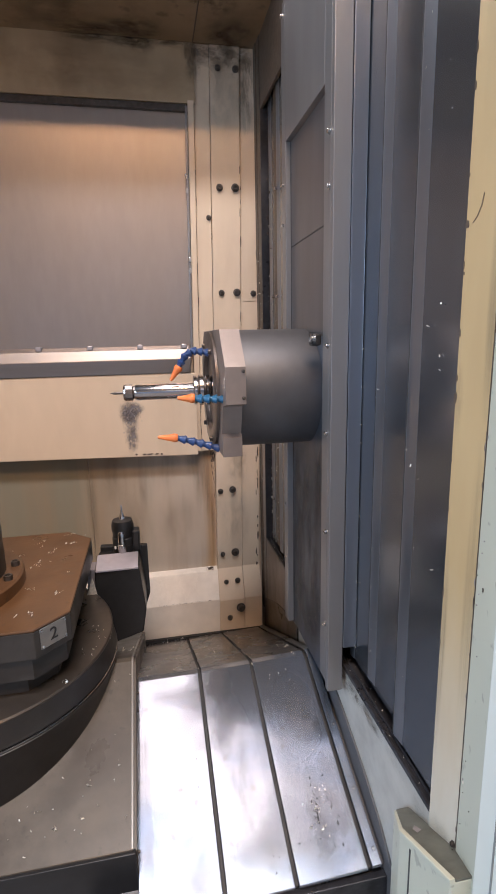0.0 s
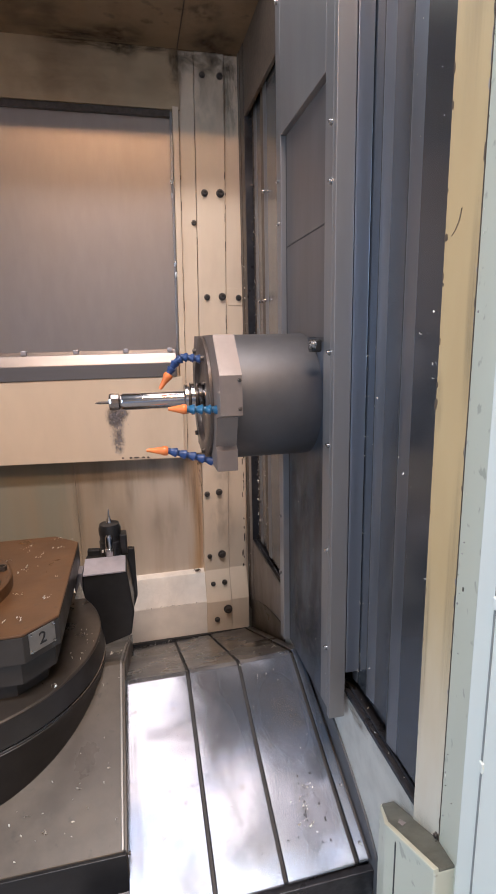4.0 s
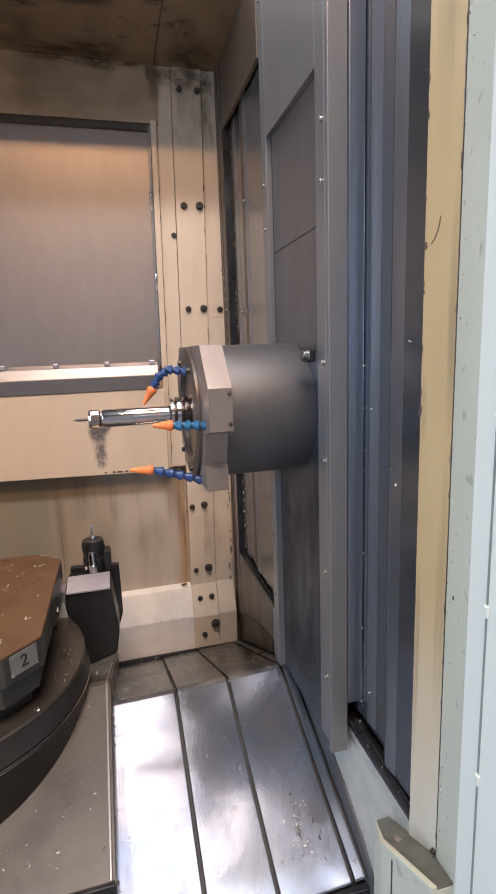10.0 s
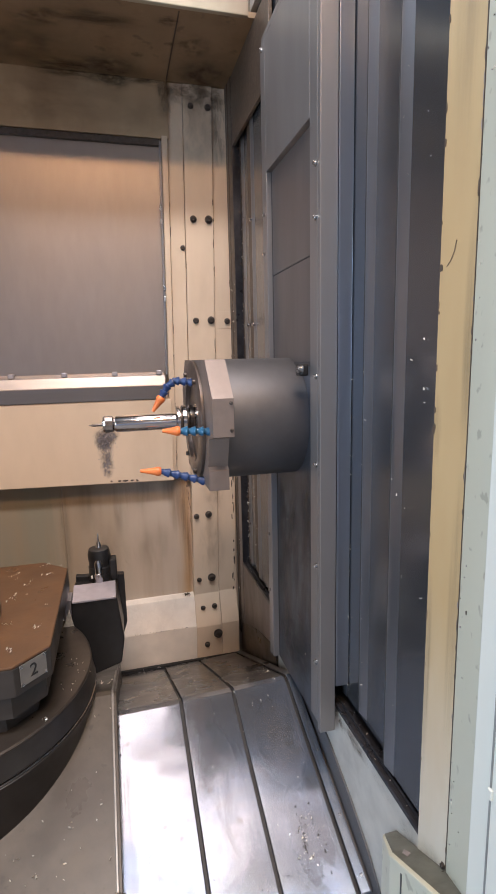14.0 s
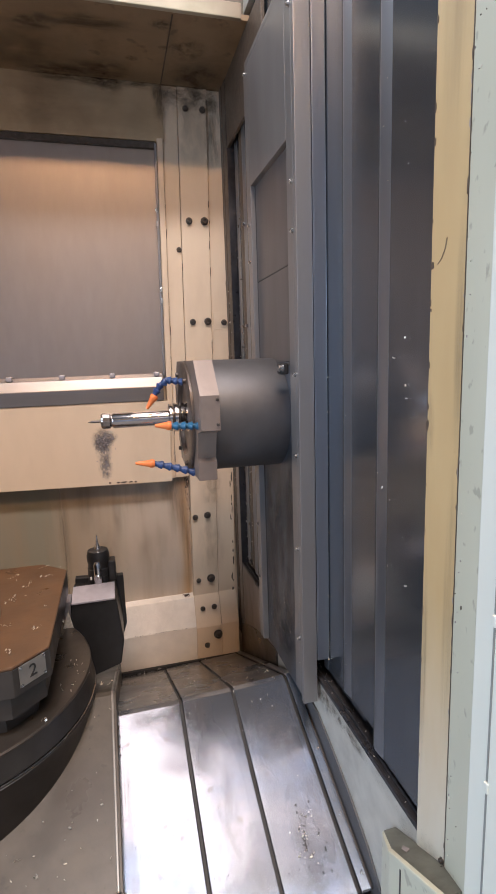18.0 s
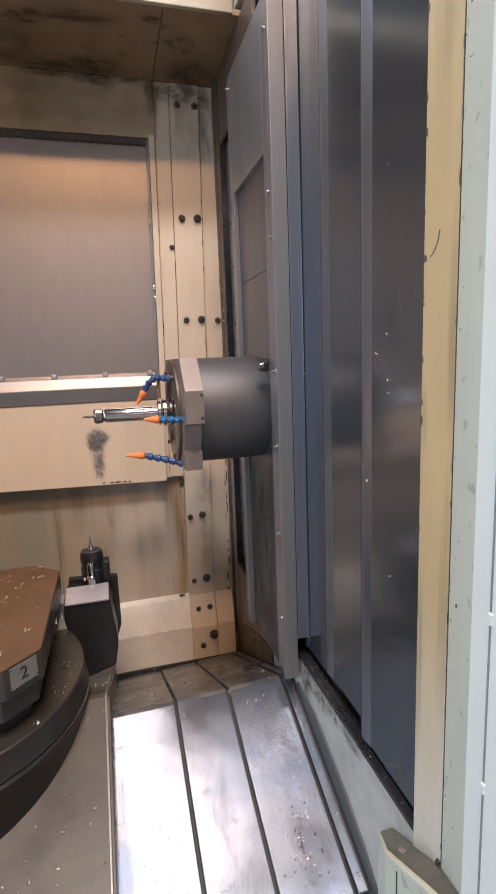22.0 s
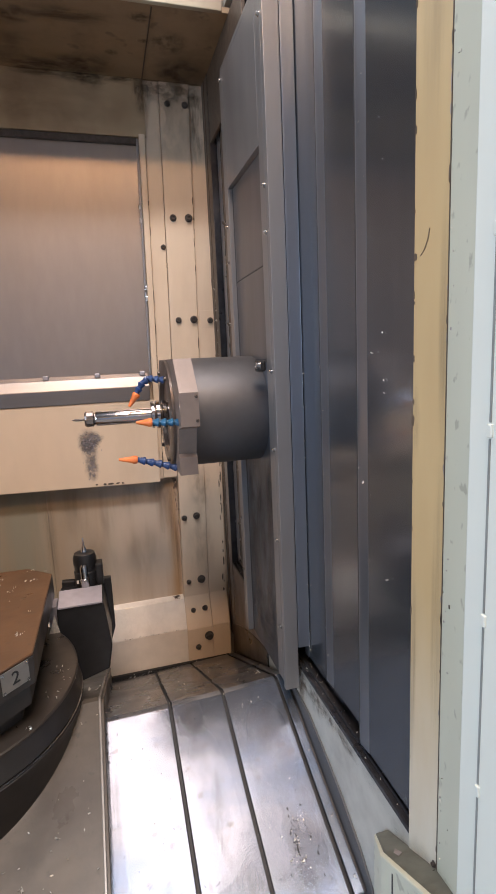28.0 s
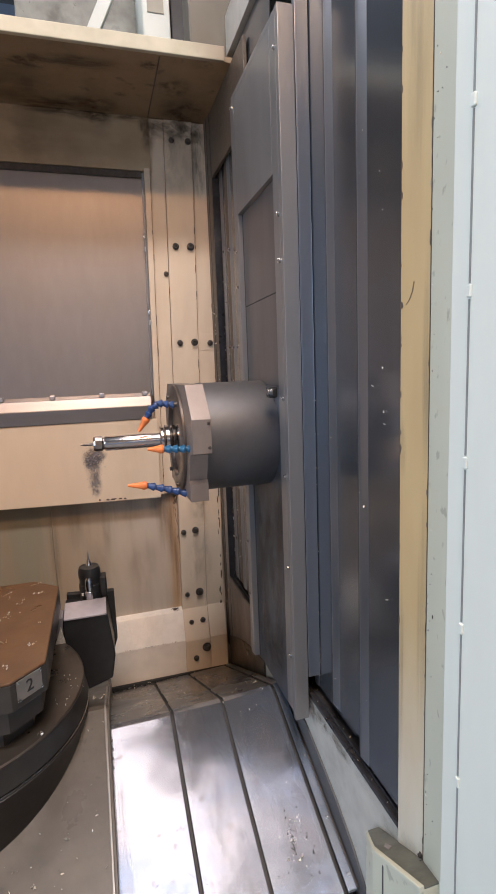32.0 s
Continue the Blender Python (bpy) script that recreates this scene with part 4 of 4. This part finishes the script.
shrunk = [(TABLE[0] + (x - TABLE[0]) * 0.94, TABLE[1] + (y - TABLE[1]) * 0.94) for x, y in pal]
part("base", prism(shrunk, "z", 0.66, 0.736), PALLET_SIDE, pallet)
foot = [(TABLE[0] + (x - TABLE[0]) * 0.85, TABLE[1] + (y - TABLE[1]) * 0.85) for x, y in pal]
part("foot", prism(foot, "z", 0.602, 0.661), PALLET_SIDE, pallet)
plate = part("number_plate", boxes((-0.042, 0.042, -0.002, 0.0, -0.031, 0.031), bevel=0.0008), PLATE, pallet, "riveted aluminium number plate")
plate.matrix_basis = pose(-0.6925, -1.2185, 0.786, 0, 0, 45)
text = bpy.data.curves.new("numeral", "FONT")
text.body, text.size, text.extrude, text.align_x, text.align_y = "2", 0.052, 0.0008, "CENTER", "CENTER"
text_ob = new("numeral_source", text)
numeral = bpy.data.meshes.new_from_object(text_ob.evaluated_get(bpy.context.evaluated_depsgraph_get()))
bpy.data.objects.remove(text_ob)
numeral.materials.clear()
numeral.materials.append(INK)
numeral_ob = new("numeral", numeral)
numeral_ob.parent = plate
numeral_ob.matrix_basis = pose(0.0, -0.003, 0.0, 90, 0, 0)
for x, z in ((-0.037, -0.026), (0.037, -0.026), (-0.037, 0.026), (0.037, 0.026)):
    bolt(plate, x, -0.002, z, SMALL_BOLT, 0, 0.4)

fixture = thing("clamping_fixture", "brown round steel fixture base with a post on the pallet", "fixture")
at_fix = Matrix.Translation((-1.10, -0.97, 0))
part("base_ring", lathe([(0.277, 0.825), (0.277, 0.862), (0.270, 0.868), (0.0, 0.868)], 72, at_fix), PALLET, fixture, "", 30)
part("post", lathe([(0.222, 0.868), (0.222, 1.12), (0.214, 1.128), (0.0, 1.128)], 64, at_fix), PALLET_SIDE, fixture, "", 30)
for a in (-35, -10, 15):
    c, d = math.cos(radians(a)), math.sin(radians(a))
    part("cap_screw", lathe([(0.014, 0.868), (0.014, 0.884), (0.009, 0.884), (0.008, 0.876), (0.0, 0.876)], 14, Matrix.Translation((-1.10 + 0.25 * c, -0.97 + 0.25 * d, 0))), BOLT, fixture, "", 30)

setter = thing("tool_setter", "black tool setting block with a pale top plate", "tool setter")
part("body", prism([(-0.646, 0.690), (-0.470, 0.684), (-0.452, 0.50), (-0.470, 0.40), (-0.60, 0.36), (-0.655, 0.46)], "y", -0.632, -0.43, 0.006), BLACK, setter)
part("side_cover", prism([(-0.640, 0.712), (-0.438, 0.70), (-0.438, 0.47), (-0.462, 0.40), (-0.655, 0.42)], "y", -0.43, -0.40, 0.004), BLACK, setter)
part("top_plate", prism([(-0.640, 0.695), (-0.528, 0.716), (-0.528, 0.709), (-0.640, 0.688)], "x", -0.641, -0.475, 0.001), PALE_PLATE, setter, "pale aluminium top plate")
part("bracket", boxes((-0.682, -0.648, -0.60, -0.52, 0.60, 0.685), bevel=0.003), PALE_PLATE, setter, "bright metal bracket")
part("tab", prism([(-0.680, 0.60), (-0.654, 0.672), (-0.634, 0.565), (-0.664, 0.568)], "y", -0.652, -0.644, 0.001), CHIP, setter, "bright bent tab")
part("stem", boxes((-0.56, -0.50, -0.55, -0.46, 0.36, 0.40)), BLACK, setter)

probe = thing("upright_tool", "black collet holder with a bright cone and needle", "tool holder", at=(0.002, 0.03, -0.003))
at_probe = Matrix.Translation((-0.537, -0.50, 0))
part("body", lathe([(0.047, 0.709), (0.045, 0.740), (0.047, 0.742), (0.047, 0.770), (0.044, 0.773), (0.044, 0.795), (0.047, 0.803), (0.047, 0.826), (0.041, 0.846), (0.016, 0.852)], 24, at_probe), BLACK, probe, "", 30)
part("sleeve", lathe([(0.012, 0.716), (0.0185, 0.718), (0.0185, 0.752), (0.016, 0.755), (0.016, 0.800), (0.010, 0.812)], 20, Matrix.Translation((-0.541, -0.546, 0))), CHROME, probe, "bright steel sleeve", 30)
part("screw", boxes((-0.574, -0.566, -0.546, -0.536, 0.732, 0.744), bevel=0.002), CHIP, probe)
part("cone", lathe([(0.014, 0.852), (0.012, 0.860), (0.006, 0.874), (0.004, 0.880)], 24, at_probe), CHROME, probe, "", 30)
part("needle", lathe([(0.0045, 0.879), (0.0024, 0.908), (0.0, 0.914)], 10, at_probe), CHROME, probe, "", 30)
part("clamp", boxes((-0.498, -0.468, -0.53, -0.47, 0.709, 0.80), bevel=0.006), BLACK, probe)

# ---- near door frame ----
jamb = setting("door_frame", prism([(0.176, -1.8465), (0.150, -1.945), (0.158, -1.99), (0.46, -1.99), (0.46, -1.8465)], "z", -0.065, 3.4, 0.004), JAMB,
               "pale green painted steel door frame with chipped edges", "door frame")
for i in range(34):
    y, z, r = RNG.uniform(-1.905, -1.852) if i % 3 == 0 else RNG.uniform(-1.872, -1.850), RNG.uniform(0.6, 2.7), RNG.uniform(0.0008, 0.0024)
    bm = blotch(0, 0, r, r * RNG.uniform(0.6, 2.4), 0, 700 + i, 10, 0.55, 0.0012)
    bm.transform(pose(0.176 - (-1.8465 - y) * 0.264 - 0.0005, y, z, 0, 0, -104.8))
    part("paint_chip", bm, (GRIME, SCUFF, CHIP, SCUFF)[i % 4], jamb)
part("seam", boxes((0.1755, 0.1768, -1.8475, -1.8458, 0.50, 3.1)), GRIME, jamb)
for i in range(30):
    bm = blotch(0, 0, RNG.uniform(0.0012, 0.003), RNG.uniform(0.004, 0.022), 0, 800 + i, 12, 0.55, 0.0012)
    bm.transform(pose(WALL_X - 0.0055, -1.8455 + RNG.uniform(-0.001, 0.0025), RNG.uniform(0.6, 2.8), 0, 0, -90))
    part("paint_chip", bm, GRIME if i % 2 else SCUFF, wall_right)
for i in range(14):
    bm = blotch(0, 0, RNG.uniform(0.001, 0.003), RNG.uniform(0.003, 0.010), 0, 860 + i, 12, 0.55, 0.0012)
    bm.transform(pose(WALL_X - 0.0055, -1.7475 - RNG.uniform(0.0, 0.002), RNG.uniform(0.6, 2.8), 0, 0, -90))
    part("paint_chip", bm, GRIME, wall_right)
door = setting("door_1", boxes((0.140, 0.44, -2.30, -1.992, -0.065, 3.4), bevel=0.004), DOOR, "white painted sliding door edge", "door")
part("edge_fold", boxes((0.143, 0.152, -1.9915, -1.947, -0.065, 3.4), bevel=0.003), DOOR, door)
z0 = 0.3
for z in (0.591, 0.891, 1.192, 1.487, 1.764, 2.043, 2.33, 2.62):
    part("gasket", boxes((0.1385, 0.1402, -1.998, -1.9945, z0, z - 0.012)), DOOR_SEAL, door)
    part("tab", boxes((0.1355, 0.141, -2.002, -1.992, z - 0.010, z + 0.010), bevel=0.002), DOOR, door)
    z0 = z + 0.012
trough = thing("sill_channel", "pale green sill channel with an oily olive top", "channel")
SILL_PLAN = [(0.1825, -1.645), (0.147, -1.645), (0.110, -1.742), (0.110, -1.932), (0.1825, -1.932)]


def sill_piece(plan, lift, depth, bevel=0.0):
    """A piece under or on the channel's sloping top."""
    bm = prism(plan, "z", 0.0, 1.0)
    for v in bm.verts:
        top = 0.449 + lift + 0.53 * (-1.645 - v.co.y)
        v.co.z = top if v.co.z > 0.5 else max(-0.06, top - depth)
    if bevel:
        bmesh.ops.bevel(bm, geom=list(bm.edges), offset=bevel, segments=2, profile=0.5, affect="EDGES")
    return bm


part("body", sill_piece(SILL_PLAN, -0.004, 9.0, 0.004), JAMB, trough)
part("top", sill_piece([(0.1825, -1.650), (0.150, -1.650), (0.120, -1.742), (0.120, -1.932), (0.1825, -1.932)], 0.0, 0.006, 0.002), OLIVE, trough, "oily olive top face")
part("rim", sill_piece([(0.1195, -1.740), (0.1075, -1.740), (0.1075, -1.932), (0.1195, -1.932)], 0.004, 0.012, 0.002), JAMB, trough)
part("seam", boxes((0.1085, 0.1105, -1.792, -1.788, 0.0, 0.505)), GASKET, trough)
part("paint_flake", sill_piece([(0.150, -1.735), (0.138, -1.748), (0.140, -1.765), (0.154, -1.757)], 0.0012, 0.002), SCUFF, trough)
bolt(trough, 0.1775, -1.838, 0.560, BOLT_MESH, -90, 0.4)


# ---- chips ----
def chip_heap(spots, seed, lie=6.3):
    """Small curled flakes: spots are (x, y, z, spread, count, size) rows; lie is how far they tip."""
    rng = random.Random(seed)
    bm = bmesh.new()
    for x, y, z, spread, count, size in spots:
        for _ in range(count):
            c = Vector((x + rng.gauss(0, spread), y + rng.gauss(0, spread), z + rng.random() * size * 0.5))
            turn = Matrix.Translation(c) @ Euler((rng.uniform(0, lie), rng.uniform(0, lie), rng.uniform(0, 6.3))).to_matrix().to_4x4()
            s = size * rng.uniform(0.5, 1.3)
            ring = [turn @ Vector((s * math.cos(a), s * math.sin(a) * 0.6, s * 0.25 * a)) for a in (0.0, 0.9, 1.8, 2.8)]
            back = [turn @ Vector((s * 0.8 * math.cos(a), s * 0.5 * math.sin(a), s * 0.25 * a + s * 0.8)) for a in (0.0, 0.9, 1.8, 2.8)]
            a, b = [bm.verts.new(p) for p in ring], [bm.verts.new(p) for p in back]
            for i in range(3):
                bm.faces.new((a[i], a[i + 1], b[i + 1], b[i]))
    return bm


def chips(name, spots, seed, label, mat=None, lie=6.3):
    return tagged(part(name, chip_heap(spots, seed, lie), mat or CHIP), label, "metal chips", "", "stuff")


rng = random.Random(11)
spots = [(x, y, 0.8275, 0.009, 7, 0.0034) for x, y in ((-0.735, -0.565), (-0.715, -0.655), (-0.78, -0.73), (-0.81, -0.83), (-0.84, -0.62), (-0.80, -1.02), (-0.765, -1.17), (-0.885, -1.12), (-0.90, -0.74), (-0.93, -0.96), (-0.70, -1.06))]
spots += [(rng.uniform(-0.95, -0.67), rng.uniform(-1.22, -0.56), 0.8275, 0.003, 2, 0.004) for _ in range(16)]
chips("chips_on_pallet", spots, 1, "bright aluminium chips scattered on the brown pallet", None, 0.5)
spots = [(-0.60, -0.98, 0.604, 0.015, 5, 0.004), (-0.63, -1.06, 0.604, 0.012, 4, 0.005), (-0.62, -0.92, 0.604, 0.02, 5, 0.004), (-0.682, -1.192, 0.604, 0.003, 4, 0.009)]
chips("chips_on_table", spots, 2, "aluminium chips lying on the round table")
spots = [(rng.uniform(-0.85, -0.51), y, roof_z(y, 0.087), 0.003, 1, 0.004) for y in (rng.uniform(-1.44, -1.0) for _ in range(40))]
spots = [p for p in spots if math.hypot(p[0] - TABLE[0], p[1] - TABLE[1]) > 0.48]
spots += [(-0.62, -1.30, roof_z(-1.30, 0.087), 0.006, 3, 0.007), (-0.54, -1.27, roof_z(-1.27, 0.087), 0.006, 2, 0.006), (-0.545, -0.78, roof_z(-0.78, 0.087), 0.018, 9, 0.005), (-0.70, -1.40, roof_z(-1.40, 0.087), 0.008, 3, 0.008)]
chips("chips_on_carriage", spots, 3, "aluminium chips scattered on the grey carriage cover")
spots = []
for _ in range(150):
    x, y = rng.uniform(-0.46, 0.12), rng.uniform(-1.53, -0.25)
    spots.append((x, y, roof_z(y, 0.001 if x < -0.27 else 0.008 if x < -0.08 else 0.015), 0.002, 1, rng.uniform(0.0015, 0.004)))
for x, y, n in ((0.03, -1.40, 14), (0.055, -1.36, 8), (0.02, -1.45, 10), (0.03, -0.86, 8), (-0.20, -0.78, 5), (0.09, -0.80, 14)):
    spots.append((x, y, roof_z(y, 0.016), 0.014, n, 0.004))
chips("chips_on_way_cover", spots, 4, "small chips scattered on the steel way covers")
spots = [(x + rng.gauss(0, 0.008), y + rng.gauss(0, 0.012), roof_z(y, 0.0155), 0.004, 2, rng.uniform(0.0010, 0.0028))
         for x, y in ((0.028, -1.36), (0.030, -1.39), (0.022, -1.42), (0.034, -1.44), (0.075, -1.40), (0.085, -1.43), (0.02, -1.47), (0.06, -1.50), (-0.005, -1.33), (0.055, -1.38)) for _ in range(6)]
spots += [(x, y, roof_z(y, 0.001 if x < -0.27 else 0.008 if x < -0.08 else 0.015), 0.002, 1, 0.0025) for x, y in ((rng.uniform(-0.46, 0.12), rng.uniform(-1.53, -1.0)) for _ in range(60))]
chips("dirt_crumbs", spots, 7, "dark oily crumbs stuck to the steel way covers", GASKET)
spots = [(rng.uniform(0.186, 0.22), rng.uniform(-1.73, -0.12), 0.545, 0.002, 1, rng.uniform(0.002, 0.005)) for _ in range(70)]
chips("chips_on_rail", spots, 5, "bright chips lying along the black guide rail")
spots = [(rng.uniform(-0.40, 0.10), -0.075 + rng.uniform(-0.06, 0.02), roof_z(-0.10, 0.016), 0.01, 2, 0.004) for _ in range(16)]
spots += [(0.178 - rng.random() * 0.03, rng.uniform(-0.30, -0.12), 0.02 + rng.random() * 0.06, 0.01, 1, 0.004) for _ in range(20)]
chips("chips_in_corner", spots, 6, "chips gathered in the corner below the back wall")


def specks(parent, x, y0, y1, z0, z1, count, seed, size=0.0028):
    """Chips stuck to an upright sheet that faces -x, as a part of it."""
    r = random.Random(seed)
    rows = [(x - 0.001, r.uniform(y0, y1), r.uniform(z0, z1), 0.0005, 1, size * r.uniform(0.6, 1.3)) for _ in range(count)]
    tagged(part("stuck_chips", chip_heap(rows, seed), CHIP, parent), kind="stuff")


specks(column, PLATE_X, -1.22, -0.74, 0.55, 1.1, 14, 31)
rows = [(0.2105 + RNG.gauss(0, 0.002), -1.2435, RNG.uniform(0.60, 1.6) if i % 3 else RNG.uniform(0.60, 0.8), 0.0008, 1, RNG.uniform(0.0015, 0.0034)) for i in range(46)]
tagged(part("stuck_chips", chip_heap(rows, 32), CHIP, near_cover), kind="stuff")
specks(second_cover, 0.203, -1.372, -1.35, 0.62, 1.9, 16, 33)
specks(third_cover, 0.190, -1.70, -1.545, 0.62, 2.3, 16, 34)
specks(far_cover, 0.202, -0.33, -0.27, 0.58, 1.9, 40, 35, 0.004)
rows = [(0.2135, RNG.uniform(-0.20, -0.108), 0.56 + 1.75 * RNG.random() ** 1.4, 0.001, 1, RNG.uniform(0.002, 0.0065)) for _ in range(420)]
tagged(part("stuck_chips", chip_heap(rows, 37), CHIP, wall_right), kind="stuff")
rows = [(0.2135, RNG.uniform(-0.20, -0.108), RNG.uniform(0.56, 2.6), 0.001, 2, RNG.uniform(0.004, 0.010)) for _ in range(260)]
tagged(part("oily_crust", chip_heap(rows, 38), GRIME, wall_right), kind="stuff")
rows = [(0.170 + RNG.random() * 0.012, RNG.uniform(-0.108, 0.0), RNG.uniform(0.2, 2.0), 0.002, 1, RNG.uniform(0.002, 0.004)) for _ in range(200)]
tagged(part("stuck_chips", chip_heap(rows, 36), CHIP, wall_right), kind="stuff")

# ---- the hall round the machine ----
setting("floor", boxes((-8, 8, -9, 6, -0.16, -0.065)), HALL, "grey concrete workshop floor", "floor")
hall_wall = setting("wall_hall", boxes((-7.2, -7.0, -9, 6, -0.065, 7), (8, 8.2, -9, 6, -0.065, 7), (-8.2, 8.2, -9.2, -9, -0.065, 7), (-8.2, 8.2, 6, 6.2, -0.065, 7)), HALL_COOL,
                    "unseen workshop walls with a warm band added for reflections", "wall")
# Warm band added out of view for the orange reflection in the panel.
part("warm_reflection_band", boxes((-8.0, 8.0, -8.99, -8.97, 2.7, 5.2)), HALL_WARM, hall_wall)
setting("ceiling_hall", boxes((-8.2, 8.2, -9.2, 6.2, 7, 7.2)), HALL, "plain workshop ceiling", "ceiling")
setting("wall_left", boxes((-2.3, -2.2, -1.8, 0.09, -0.065, 3.1)), BEIGE, "plain beige machine side wall", "wall")


# Unseen tray and rods added above each overhead area lamp.
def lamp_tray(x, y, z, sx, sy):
    ob = thing("added_lamp_tray", "unseen pale tray added over an area lamp", "lamp", "lamps of the workshop")
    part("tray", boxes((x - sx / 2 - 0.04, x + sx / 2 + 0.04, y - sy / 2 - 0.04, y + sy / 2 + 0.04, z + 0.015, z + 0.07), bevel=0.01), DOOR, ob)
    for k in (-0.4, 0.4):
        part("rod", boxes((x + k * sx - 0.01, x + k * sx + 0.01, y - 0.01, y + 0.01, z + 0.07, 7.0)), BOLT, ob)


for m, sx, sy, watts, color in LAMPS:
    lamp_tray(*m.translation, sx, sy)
# Unseen frames added round the two area lamps on the far wall.
setting("lamp_frame_1", boxes((-4.9, 1.3, -8.995, -8.93, 4.15, 4.22), (-4.9, 1.3, -8.995, -8.93, 5.08, 5.15), (-4.9, -4.84, -8.995, -8.93, 4.22, 5.08), (1.24, 1.3, -8.995, -8.93, 4.22, 5.08)), DOOR,
                      "unseen pale frame added round the warm area lamp", "window")
setting("lamp_frame_2", boxes((-2.05, 0.95, -8.995, -8.93, 2.62, 2.69), (-2.05, 0.95, -8.995, -8.93, 3.61, 3.68), (-2.05, -1.98, -8.995, -8.93, 2.69, 3.61), (0.88, 0.95, -8.995, -8.93, 2.69, 3.61)), DOOR,
        "unseen pale frame added round the lower area lamp", "window")
cabinet = thing("rear_cabinet", "pale control cabinet with a dark rack behind the roof", "cabinet")
part("case", boxes((0.0, 0.17, 0.75, 1.1, -0.065, 4.3), bevel=0.01), DOOR, cabinet)
part("label", boxes((0.03, 0.13, 0.742, 0.75, 3.84, 3.92)), GREEN_SHEET, cabinet)
part("rack", boxes((0.18, 0.32, 0.78, 1.1, -0.065, 4.3), bevel=0.01), BLACK, cabinet)
part("fitting", boxes((-0.16, -0.065, 0.85, 1.1, -0.065, 3.78), bevel=0.02), HOUSING, cabinet)
part("strut", prism([(-0.36, 3.70), (-0.28, 3.70), (-0.16, 3.95), (-0.24, 3.95)], "y", 0.84, 0.90, 0.004), DOOR, cabinet)
part("backing", boxes((-0.75, 0.33, 1.105, 1.15, -0.065, 4.4)), OLIVE, cabinet)


def motions():
    for ob in (column, tool):
        walk(ob, [(t, pose(0, s, 0)) for t, s in TRAVEL])
    for ob, rate in COVERS:
        walk(ob, [(t, pose(0, s * rate, 0)) for t, s in TRAVEL])


motions()
